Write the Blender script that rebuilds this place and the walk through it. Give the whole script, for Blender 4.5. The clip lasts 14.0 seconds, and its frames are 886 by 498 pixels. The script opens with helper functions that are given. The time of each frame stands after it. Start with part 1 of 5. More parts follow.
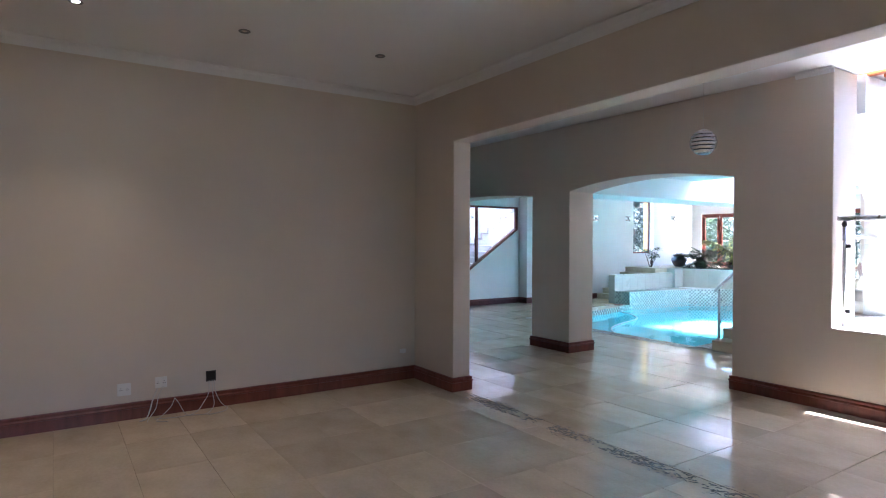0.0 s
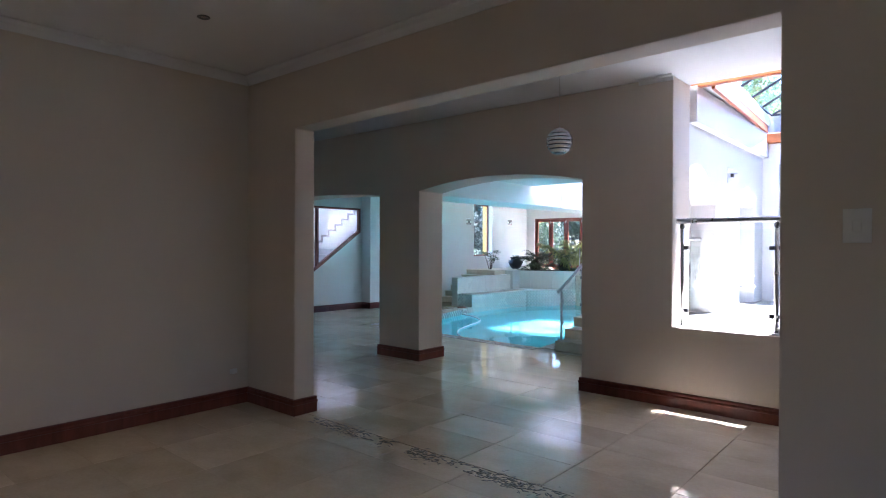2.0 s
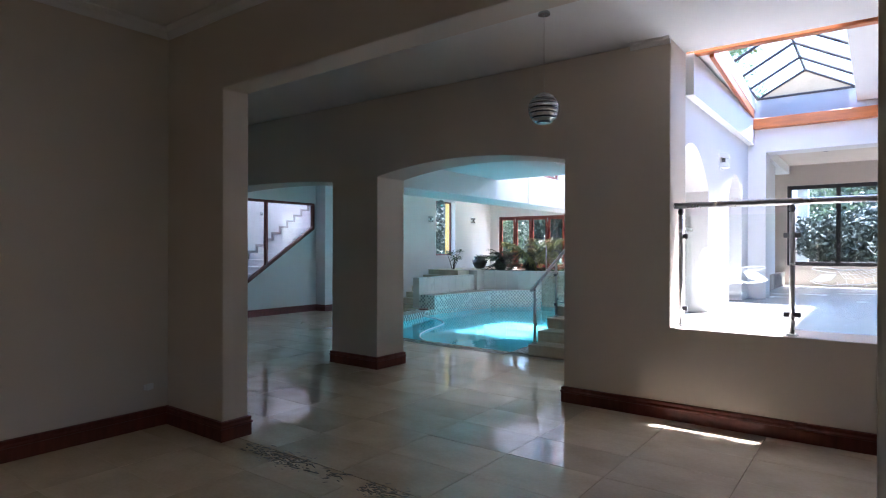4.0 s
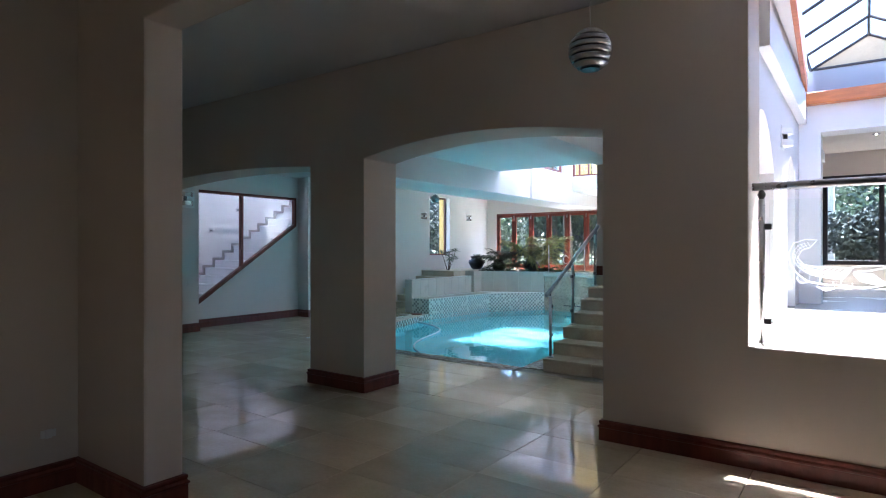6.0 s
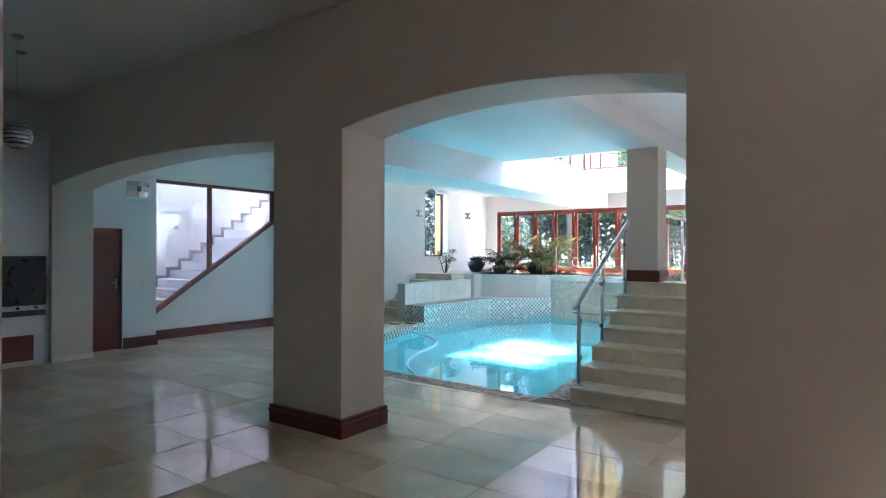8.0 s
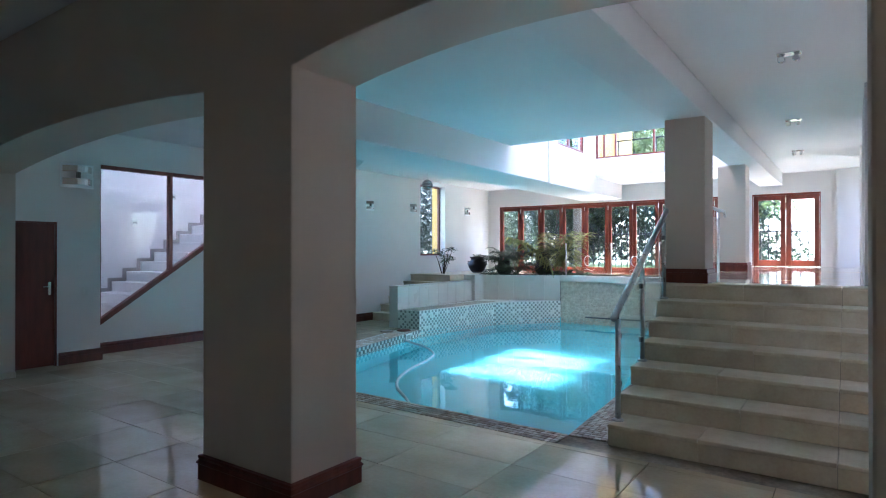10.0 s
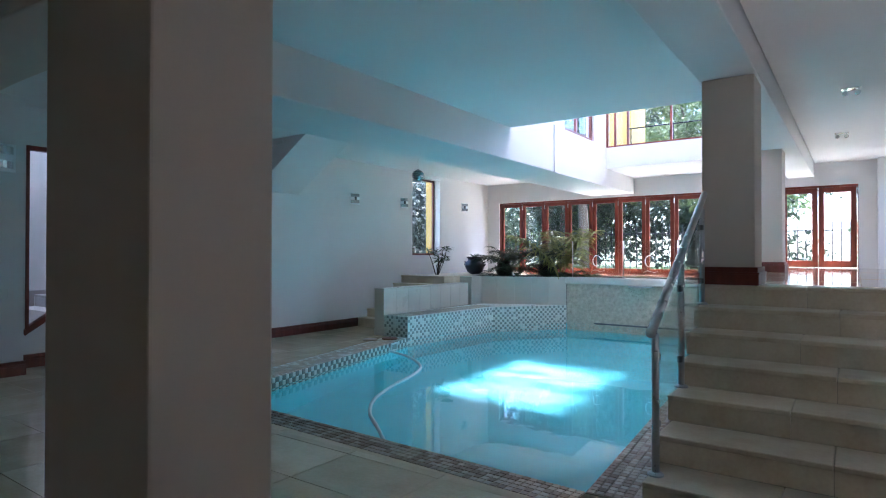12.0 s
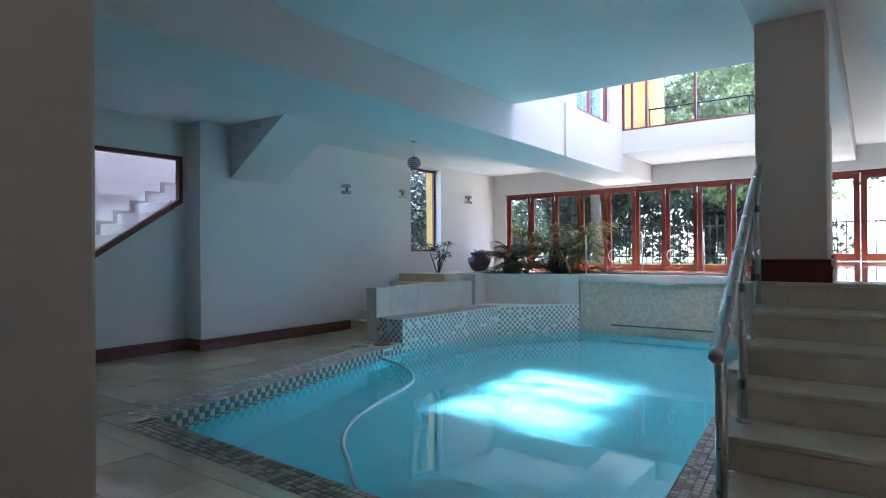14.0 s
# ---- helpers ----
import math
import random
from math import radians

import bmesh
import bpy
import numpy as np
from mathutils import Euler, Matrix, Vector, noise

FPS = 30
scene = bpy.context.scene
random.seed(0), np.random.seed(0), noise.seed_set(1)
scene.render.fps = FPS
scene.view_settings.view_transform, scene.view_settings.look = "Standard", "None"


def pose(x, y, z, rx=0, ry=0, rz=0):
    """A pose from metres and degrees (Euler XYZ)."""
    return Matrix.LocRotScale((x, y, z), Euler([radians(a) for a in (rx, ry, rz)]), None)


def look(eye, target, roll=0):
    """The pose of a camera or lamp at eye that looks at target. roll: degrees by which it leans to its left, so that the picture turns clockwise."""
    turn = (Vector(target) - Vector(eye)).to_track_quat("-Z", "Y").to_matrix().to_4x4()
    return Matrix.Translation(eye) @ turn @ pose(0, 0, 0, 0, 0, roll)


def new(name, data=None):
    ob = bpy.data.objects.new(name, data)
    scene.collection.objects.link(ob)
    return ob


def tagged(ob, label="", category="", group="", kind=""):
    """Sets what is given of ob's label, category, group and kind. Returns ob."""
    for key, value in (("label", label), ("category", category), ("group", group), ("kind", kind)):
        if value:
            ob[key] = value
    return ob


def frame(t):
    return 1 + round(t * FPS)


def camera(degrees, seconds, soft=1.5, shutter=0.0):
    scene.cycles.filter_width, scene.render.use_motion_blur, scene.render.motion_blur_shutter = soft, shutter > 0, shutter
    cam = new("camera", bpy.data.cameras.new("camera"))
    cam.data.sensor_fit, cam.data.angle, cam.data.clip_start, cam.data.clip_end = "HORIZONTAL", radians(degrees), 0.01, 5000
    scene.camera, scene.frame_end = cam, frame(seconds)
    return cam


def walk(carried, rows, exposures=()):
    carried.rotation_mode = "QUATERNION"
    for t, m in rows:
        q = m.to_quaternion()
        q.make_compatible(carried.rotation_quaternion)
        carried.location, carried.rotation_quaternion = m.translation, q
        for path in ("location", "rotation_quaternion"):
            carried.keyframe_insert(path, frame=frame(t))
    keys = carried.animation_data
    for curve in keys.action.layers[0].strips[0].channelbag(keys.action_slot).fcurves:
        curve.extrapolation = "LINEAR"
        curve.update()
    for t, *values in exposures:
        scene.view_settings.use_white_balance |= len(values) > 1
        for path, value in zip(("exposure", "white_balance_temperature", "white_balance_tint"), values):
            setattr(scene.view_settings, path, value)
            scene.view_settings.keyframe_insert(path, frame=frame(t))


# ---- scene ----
cam = camera(74.2, 14.0, soft=1.1)
PATH = [
    (0, (6.683, -6.77, 1.765), (5.018, -5.663, 1.739), 0.2),
    (0.5, (6.531, -6.723, 1.77), (4.951, -5.498, 1.745), 0.2),
    (1, (6.386, -6.654, 1.764), (4.901, -5.315, 1.742), 0.2),
    (1.5, (6.232, -6.539, 1.756), (4.845, -5.098, 1.738), 0.2),
    (2, (6.085, -6.422, 1.745), (4.782, -4.905, 1.733), 0.2),
    (2.5, (5.937, -6.277, 1.705), (4.686, -4.716, 1.698), 0.1),
    (5, (4.986, -5.19, 1.576), (3.799, -3.58, 1.575), 0.1),
    (5.5, (4.743, -4.93, 1.57), (3.565, -3.314, 1.569), 0),
    (6, (4.508, -4.655, 1.567), (3.339, -3.033, 1.568), 0),
    (6.5, (4.286, -4.335, 1.571), (3.123, -2.708, 1.572), 0),
    (7, (4.023, -4.06, 1.563), (2.866, -2.429, 1.566), 0.1),
    (7.5, (3.779, -3.78, 1.545), (2.627, -2.145, 1.55), 0),
    (8, (3.529, -3.44, 1.556), (2.378, -1.804, 1.561), 0.2),
    (10.5, (2.552, -1.918, 1.478), (1.404, -0.28, 1.487), -0.1),
    (11, (2.405, -1.607, 1.465), (1.255, 0.029, 1.476), -0.1),
    (11.5, (2.23, -1.327, 1.433), (1.079, 0.309, 1.448), -0.06),
    (12, (2.121, -1.066, 1.411), (0.967, 0.567, 1.429), 0.06),
    (12.5, (1.963, -0.769, 1.403), (0.807, 0.862, 1.417), -0.06),
    (13, (1.852, -0.577, 1.39), (0.69, 1.051, 1.406), -0.22),
    (13.5, (1.771, -0.356, 1.383), (0.6, 1.266, 1.395), -0.24),
    (14, (1.662, -0.113, 1.369), (0.48, 1.501, 1.38), -0.42),
]
walk(cam, [(t, look(eye, target, roll)) for t, eye, target, roll in PATH], [(0, 4.65, 5150, 21), (1.5, 4.05, 5150, 20), (2.5, 3.9, 5200, 20), (5, 3.38, 5350, 17), (7, 3.7, 5400, 19), (8, 4.22, 5450, 19), (10.5, 3.42, 5250, 19), (12.5, 3.22, 5350, 21), (14, 3.03, 5400, 21)])

# ---- light ----
world = bpy.data.worlds.new("sky_world")
scene.world = world
world.use_nodes = True
_n = world.node_tree.nodes
_sky = _n.new("ShaderNodeTexSky")
_sky.sky_type = "NISHITA"
_sky.sun_disc = False
_sky.sun_elevation = radians(73)
_sky.sun_rotation = radians(27)
world.node_tree.links.new(_sky.outputs[0], _n["Background"].inputs[0])
_n["Background"].inputs[1].default_value = 0.15

sun_data = bpy.data.lights.new("sun", "SUN")
sun_data.energy, sun_data.angle, sun_data.color = 5.0, radians(1.6), (1.0, 0.95, 0.88)
sun = new("sun", sun_data)
sun.matrix_world = look((6, 12, 44), (0, 0, 0))


# ---- materials ----
def mat(name, color, rough=0.5, metal=0.0, vary=0.12, scale=6.0, fine=60.0, bump=0.05, color2=None, rnd=0.0, spec=0.5, stretch=(1, 1, 1), rough_vary=0.1, dist=0.01):
    """Two-scale mottled surface: cloud variation, fine grain, bump and gloss variation."""
    m = bpy.data.materials.new(name)
    m.use_nodes = True
    nt = m.node_tree
    nd, lk = nt.nodes, nt.links
    b = nd["Principled BSDF"]
    co = nd.new("ShaderNodeTexCoord")
    mp = nd.new("ShaderNodeMapping")
    mp.inputs["Scale"].default_value = stretch
    lk.new(co.outputs["Object"], mp.inputs[0])
    big, small = nd.new("ShaderNodeTexNoise"), nd.new("ShaderNodeTexNoise")
    big.inputs["Scale"].default_value, big.inputs["Detail"].default_value = scale, 5
    small.inputs["Scale"].default_value, small.inputs["Detail"].default_value = fine, 3
    lk.new(mp.outputs[0], big.inputs["Vector"])
    lk.new(mp.outputs[0], small.inputs["Vector"])
    if rnd:
        oi = nd.new("ShaderNodeObjectInfo")
        sh = nd.new("ShaderNodeVectorMath")
        sh.operation = "SCALE"
        cmb = nd.new("ShaderNodeCombineXYZ")
        for i in range(3):
            lk.new(oi.outputs["Random"], cmb.inputs[i])
        lk.new(cmb.outputs[0], sh.inputs[0])
        sh.inputs["Scale"].default_value = 37.0
        lk.new(sh.outputs[0], mp.inputs["Location"])
    mixf = nd.new("ShaderNodeMath")
    mixf.operation = "MULTIPLY_ADD"
    lk.new(small.outputs[0], mixf.inputs[0])
    mixf.inputs[1].default_value = 0.35
    lk.new(big.outputs[0], mixf.inputs[2])
    rng = nd.new("ShaderNodeMapRange")
    rng.inputs["From Min"].default_value, rng.inputs["From Max"].default_value = 0.4, 0.95
    lk.new(mixf.outputs[0], rng.inputs["Value"])
    mix = nd.new("ShaderNodeMix")
    mix.data_type = "RGBA"
    c2 = color2 or tuple(c * (1 - vary) for c in color)
    c1 = color if color2 else tuple(min(1, c * (1 + vary)) for c in color)
    mix.inputs["A"].default_value, mix.inputs["B"].default_value = (*c1, 1), (*c2, 1)
    lk.new(rng.outputs[0], mix.inputs["Factor"])
    out = mix.outputs["Result"]
    if rnd:
        hsv = nd.new("ShaderNodeHueSaturation")
        r2 = nd.new("ShaderNodeMapRange")
        r2.inputs["To Min"].default_value, r2.inputs["To Max"].default_value = 1 - rnd, 1 + rnd
        lk.new(oi.outputs["Random"], r2.inputs["Value"])
        lk.new(r2.outputs[0], hsv.inputs["Value"])
        lk.new(out, hsv.inputs["Color"])
        out = hsv.outputs[0]
    lk.new(out, b.inputs["Base Color"])
    rr = nd.new("ShaderNodeMapRange")
    rr.inputs["To Min"].default_value, rr.inputs["To Max"].default_value = max(0.02, rough - rough_vary), min(1, rough + rough_vary)
    lk.new(big.outputs[0], rr.inputs["Value"])
    lk.new(rr.outputs[0], b.inputs["Roughness"])
    b.inputs["Metallic"].default_value = metal
    b.inputs["Specular IOR Level"].default_value = spec
    if bump:
        bp = nd.new("ShaderNodeBump")
        bp.inputs["Strength"].default_value, bp.inputs["Distance"].default_value = bump, dist
        lk.new(mixf.outputs[0], bp.inputs["Height"])
        lk.new(bp.outputs[0], b.inputs["Normal"])
    return m


def leaf_mat(name, color, **kw):
    """Foliage that lets some light through the blade."""
    m = mat(name, color, **kw)
    nd, lk = m.node_tree.nodes, m.node_tree.links
    b, out = nd["Principled BSDF"], nd["Material Output"]
    tl, mx = nd.new("ShaderNodeBsdfTranslucent"), nd.new("ShaderNodeMixShader")
    lk.new(b.inputs["Base Color"].links[0].from_socket, tl.inputs[0])
    mx.inputs[0].default_value = 0.42
    lk.new(b.outputs[0], mx.inputs[1])
    lk.new(tl.outputs[0], mx.inputs[2])
    lk.new(mx.outputs[0], out.inputs[0])
    return m


def sun_filter_mat(name, light, dark, middle):
    """Unseen sheet passing part of the light, unevenly streaked, to shape the sun patch."""
    m = bpy.data.materials.new(name)
    m.use_nodes = True
    nd, lk = m.node_tree.nodes, m.node_tree.links
    nd.remove(nd["Principled BSDF"])
    co, mp, nz, mx, tr = (nd.new("ShaderNode" + k) for k in ("TexCoord", "Mapping", "TexNoise", "Mix", "BsdfTransparent"))
    mp.inputs["Scale"].default_value = (0.8, 3.0, 1)
    nz.inputs["Scale"].default_value, nz.inputs["Detail"].default_value = 2.4, 4
    rg = nd.new("ShaderNodeMapRange")
    rg.inputs["From Min"].default_value, rg.inputs["From Max"].default_value = 0.30, 0.64
    lk.new(co.outputs["Object"], mp.inputs[0])
    lk.new(mp.outputs[0], nz.inputs["Vector"])
    lk.new(nz.outputs[0], rg.inputs["Value"])
    # clear in the middle, translucent towards the frame to soften the patch's edge
    sub, ab, scl, sep, big = (nd.new("ShaderNode" + k) for k in ("VectorMath", "VectorMath", "VectorMath", "SeparateXYZ", "Math"))
    sub.operation, ab.operation, scl.operation, big.operation = "SUBTRACT", "ABSOLUTE", "MULTIPLY", "MAXIMUM"
    sub.inputs[1].default_value = middle
    scl.inputs[1].default_value = (1.12, 0.86, 0.0)
    edge = nd.new("ShaderNodeMapRange")
    edge.interpolation_type = "SMOOTHSTEP"
    edge.inputs["From Min"].default_value, edge.inputs["From Max"].default_value = 1.35, 0.55
    lk.new(co.outputs["Object"], sub.inputs[0])
    lk.new(sub.outputs[0], ab.inputs[0])
    lk.new(ab.outputs[0], scl.inputs[0])
    lk.new(scl.outputs[0], sep.inputs[0])
    lk.new(sep.outputs[0], big.inputs[0])
    lk.new(sep.outputs[1], big.inputs[1])
    mul = nd.new("ShaderNodeMath")
    mul.operation = "MULTIPLY"
    lk.new(big.outputs[0], edge.inputs["Value"])
    lk.new(edge.outputs[0], mul.inputs[0])
    lk.new(rg.outputs[0], mul.inputs[1])
    tr.inputs[0].default_value = (*light, 1)
    tl, ms = nd.new("ShaderNodeBsdfTranslucent"), nd.new("ShaderNodeMixShader")
    tl.inputs[0].default_value = (*dark, 1)
    nd.remove(mx)
    lk.new(mul.outputs[0], ms.inputs[0])
    lk.new(tl.outputs[0], ms.inputs[1])
    lk.new(tr.outputs[0], ms.inputs[2])
    lk.new(ms.outputs[0], nd["Material Output"].inputs[0])
    return m


def opal_mat(name, color):
    m = bpy.data.materials.new(name)
    m.use_nodes = True
    nd, lk = m.node_tree.nodes, m.node_tree.links
    tl = nd.new("ShaderNodeBsdfTranslucent")
    tl.inputs[0].default_value = (*color, 1)
    lk.new(tl.outputs[0], nd["Material Output"].inputs[0])
    return m


def glass_mat(name, color=(1, 1, 1), rough=0.0, ior=1.45):
    m = bpy.data.materials.new(name)
    m.use_nodes = True
    nt = m.node_tree
    b = nt.nodes["Principled BSDF"]
    b.inputs["Base Color"].default_value = (*color, 1)
    b.inputs["Transmission Weight"].default_value = 1
    b.inputs["Roughness"].default_value, b.inputs["IOR"].default_value = rough, ior
    return m


def pane_mat(name, tint=(0.97, 0.99, 0.98), gloss=0.03):
    """Thin clear pane: see-through with a faint mirror film."""
    m = bpy.data.materials.new(name)
    m.use_nodes = True
    nt = m.node_tree
    nd, lk = nt.nodes, nt.links
    nd.remove(nd["Principled BSDF"])
    tr, gl, mx, fr = (nd.new("ShaderNode" + k) for k in ("BsdfTransparent", "BsdfGlossy", "MixShader", "LayerWeight"))
    pw, sc = nd.new("ShaderNodeMath"), nd.new("ShaderNodeMath")
    pw.operation, sc.operation = "POWER", "MULTIPLY_ADD"
    pw.inputs[1].default_value = 4.0
    sc.inputs[1].default_value, sc.inputs[2].default_value = 0.5, gloss
    tr.inputs[0].default_value = (*tint, 1)
    gl.inputs["Roughness"].default_value = 0.02
    fr.inputs[0].default_value = 0.5
    lk.new(fr.outputs["Facing"], pw.inputs[0])
    lk.new(pw.outputs[0], sc.inputs[0])
    lk.new(sc.outputs[0], mx.inputs[0])
    lk.new(tr.outputs[0], mx.inputs[1])
    lk.new(gl.outputs[0], mx.inputs[2])
    lk.new(mx.outputs[0], nd["Material Output"].inputs[0])
    return m


def water_mat():
    m = glass_mat("pool_water", (0.64, 0.97, 1.0), 0.0, 1.33)
    nd, lk = m.node_tree.nodes, m.node_tree.links
    nz, bp, co = nd.new("ShaderNodeTexNoise"), nd.new("ShaderNodeBump"), nd.new("ShaderNodeTexCoord")
    nz.inputs["Scale"].default_value, nz.inputs["Detail"].default_value = 2.2, 2
    bp.inputs["Strength"].default_value, bp.inputs["Distance"].default_value = 0.10, 0.02
    lk.new(co.outputs["Object"], nz.inputs["Vector"])
    lk.new(nz.outputs[0], bp.inputs["Height"])
    lk.new(bp.outputs[0], nd["Principled BSDF"].inputs["Normal"])
    return m


def glow(name, color, power):
    m = bpy.data.materials.new(name)
    m.use_nodes = True
    b = m.node_tree.nodes["Principled BSDF"]
    b.inputs["Base Color"].default_value = (*color, 1)
    b.inputs["Emission Color"].default_value = (*color, 1)
    b.inputs["Emission Strength"].default_value = power
    return m


M_ROOM = mat("room_plaster", (0.63, 0.545, 0.455), 0.62, vary=0.03, scale=1.3, fine=180, bump=0.05)
M_WHITE = mat("white_plaster", (0.74, 0.72, 0.70), 0.6, vary=0.03, scale=1.1, fine=160, bump=0.05)
M_CEIL = mat("ceiling_paint", (0.76, 0.75, 0.73), 0.7, vary=0.02, scale=0.9, fine=150, bump=0.03)
M_MAHOG = mat("mahogany", (0.15, 0.036, 0.022), 0.38, vary=0.3, scale=3, fine=30, bump=0.05, stretch=(6, 6, 1))
M_ORANGE = mat("oiled_meranti", (0.50, 0.15, 0.035), 0.4, vary=0.22, scale=4, fine=40, bump=0.04, stretch=(1, 6, 6))
M_DOORW = mat("meranti_door", (0.20, 0.042, 0.022), 0.35, vary=0.2, scale=4, fine=40, bump=0.03, stretch=(6, 6, 1))
M_TRAV = mat("travertine", (0.74, 0.62, 0.44), 0.055, vary=0.12, scale=2.6, fine=34, bump=0.03, color2=(0.56, 0.45, 0.30), rnd=0.11, rough_vary=0.035, stretch=(1, 1.3, 1), dist=0.002)
M_STEP = mat("step_limestone", (0.80, 0.73, 0.57), 0.36, vary=0.14, scale=4.2, fine=46, bump=0.1, color2=(0.60, 0.49, 0.33), rnd=0.05, dist=0.005)
M_HALLF = mat("pale_hall_stone", (0.47, 0.45, 0.42), 0.25, vary=0.07, scale=2.0, fine=26, bump=0.04, rough_vary=0.08)
M_WSTEP = mat("white_stone_step", (0.72, 0.70, 0.69), 0.4, vary=0.06, scale=3, fine=40, bump=0.04)
M_GREYP = mat("grey_stone_skirting", (0.36, 0.33, 0.31), 0.5, vary=0.1, scale=4, bump=0.04)
M_GROUT = mat("grout", (0.56, 0.48, 0.36), 0.85, scale=1.7, fine=30, bump=0.1, color2=(0.09, 0.07, 0.05))
M_PEB = mat("pebble", (0.42, 0.38, 0.31), 0.45, vary=0.3, scale=8, fine=60, bump=0.05, rnd=0.3)
M_STEEL = mat("brushed_steel", (0.58, 0.58, 0.57), 0.3, metal=1.0, vary=0.05, scale=20, fine=200, bump=0.01)
M_DARKST = mat("clamp_steel", (0.20, 0.20, 0.20), 0.35, metal=1.0, vary=0.05, bump=0.01)
M_POOL = mat("pool_plaster", (0.25, 0.74, 0.79), 0.6, vary=0.06, scale=1.5, fine=50, bump=0.04)
M_MOSA = mat("mosaic_pale", (0.70, 0.70, 0.64), 0.3, vary=0.08, scale=6, bump=0.02, rnd=0.12)
M_MOSB = mat("mosaic_dark", (0.26, 0.28, 0.25), 0.3, vary=0.2, scale=6, bump=0.02, rnd=0.3)
M_COPA = mat("coping_tan", (0.56, 0.49, 0.39), 0.4, vary=0.15, scale=6, bump=0.03, rnd=0.2)
M_COPB = mat("coping_brown", (0.30, 0.22, 0.16), 0.4, vary=0.2, scale=6, bump=0.03, rnd=0.25)
M_STONE = mat("rough_stone_cladding", (0.78, 0.71, 0.58), 0.8, scale=16, fine=60, bump=1.0, dist=0.03, color2=(0.52, 0.45, 0.33))
M_PLTILE = mat("planter_tile", (0.66, 0.62, 0.54), 0.3, vary=0.07, scale=2.5, bump=0.03, rnd=0.03)
M_POT = mat("dark_glazed_clay", (0.035, 0.028, 0.026), 0.35, vary=0.25, scale=7, bump=0.06)
M_SOIL = mat("soil", (0.06, 0.04, 0.025), 0.95, vary=0.4, scale=25, fine=90, bump=0.6)
M_LEAF = leaf_mat("leaf_green", (0.07, 0.11, 0.045), rough=0.4, vary=0.35, scale=6, bump=0.03, rnd=0.3)
M_LEAFD = leaf_mat("leaf_dark", (0.04, 0.06, 0.035), rough=0.45, vary=0.35, scale=6, bump=0.03)
M_LEAFY = leaf_mat("leaf_yellow_green", (0.26, 0.28, 0.08), rough=0.5, vary=0.3, scale=6, bump=0.03)
M_TREE = leaf_mat("tree_leaf", (0.06, 0.085, 0.055), rough=0.4, vary=0.45, scale=1.3, fine=20, bump=0.0)
# leaf green darkened: shade on these shrubs is put into the colour
M_SHADE = mat("shaded_leaf", (0.03, 0.042, 0.035), 0.65, vary=0.4, scale=3, fine=20, bump=0.0)
M_TREE2 = leaf_mat("tree_leaf_light", (0.17, 0.23, 0.09), rough=0.4, vary=0.4, scale=1.3, fine=20, bump=0.0)
M_BARK = mat("bark", (0.10, 0.075, 0.055), 0.9, vary=0.3, scale=10, fine=50, bump=0.5, stretch=(3, 3, 1))
M_PAVE = mat("patio_stone", (0.56, 0.53, 0.50), 0.8, vary=0.12, scale=3, fine=40, bump=0.1)
M_GRASS = mat("lawn", (0.25, 0.27, 0.17), 0.9, vary=0.35, scale=2, fine=40, bump=0.5)
M_YELLOW = mat("ochre_render", (0.70, 0.46, 0.12), 0.75, vary=0.06, scale=3, bump=0.08)
M_TAN = mat("tan_board", (0.52, 0.38, 0.22), 0.6, vary=0.12, scale=4, bump=0.04)
M_BLACK = mat("black_metal", (0.02, 0.02, 0.022), 0.4, metal=0.3, vary=0.2, bump=0.02)
M_BLINE = mat("black_lacquer", (0.012, 0.012, 0.014), 0.3, vary=0.2, bump=0.01)
M_WHITEPL = mat("white_plastic", (0.72, 0.71, 0.68), 0.35, vary=0.03, scale=4, bump=0.01)
M_CABLE = mat("cable_white", (0.55, 0.52, 0.48), 0.5, vary=0.06, scale=9, bump=0.01)
M_HOSE = mat("pool_hose", (0.72, 0.78, 0.80), 0.4, vary=0.04, scale=9, bump=0.02)
M_CHROME = mat("chrome", (0.75, 0.76, 0.76), 0.12, metal=1.0, vary=0.03, bump=0.005, rough_vary=0.04)
M_STEELG = mat("satin_shade_metal", (0.50, 0.51, 0.52), 0.24, metal=0.85, vary=0.06, bump=0.01)
M_TERRA = mat("terracotta_lid", (0.24, 0.10, 0.06), 0.6, vary=0.2, bump=0.03)
M_ALU = mat("dark_aluminium", (0.05, 0.045, 0.045), 0.4, metal=0.6, vary=0.1, bump=0.01)
M_FROST = mat("etched_frost", (0.85, 0.87, 0.87), 0.7, vary=0.03, bump=0.02)
M_ETCH = opal_mat("etched_glass_line", (0.96, 0.97, 0.97))
M_GLASS = pane_mat("clear_pane")
# grey tint put into these panes to lower the hall's daylight
M_SKYPANE = pane_mat("tinted_skylight_pane", (0.60, 0.63, 0.65))
M_WATER = water_mat()
M_SUNFILTER = sun_filter_mat("sun_patch_filter", (0.80, 0.82, 0.84), (0.66, 0.64, 0.64), (-0.56, 8.75, 6.8))
# translucent sheet added out of view to spread daylight down the stairwell
M_OPAL = opal_mat("diffuser_sheet", (0.62, 0.60, 0.62))
M_BULB = glow("lamp_glow", (1.0, 0.85, 0.62), 14.0)


# ---- builders ----
def link(name, bm, material, parent=None, label="", smooth=False):
    me = bpy.data.meshes.new(name)
    bmesh.ops.recalc_face_normals(bm, faces=bm.faces)
    bm.to_mesh(me)
    bm.free()
    me.materials.append(material)
    if smooth:
        for p in me.polygons:
            p.use_smooth = True
    ob = new(name, me)
    if parent:
        ob.parent = parent
    if label:
        ob["label"] = label
    return ob


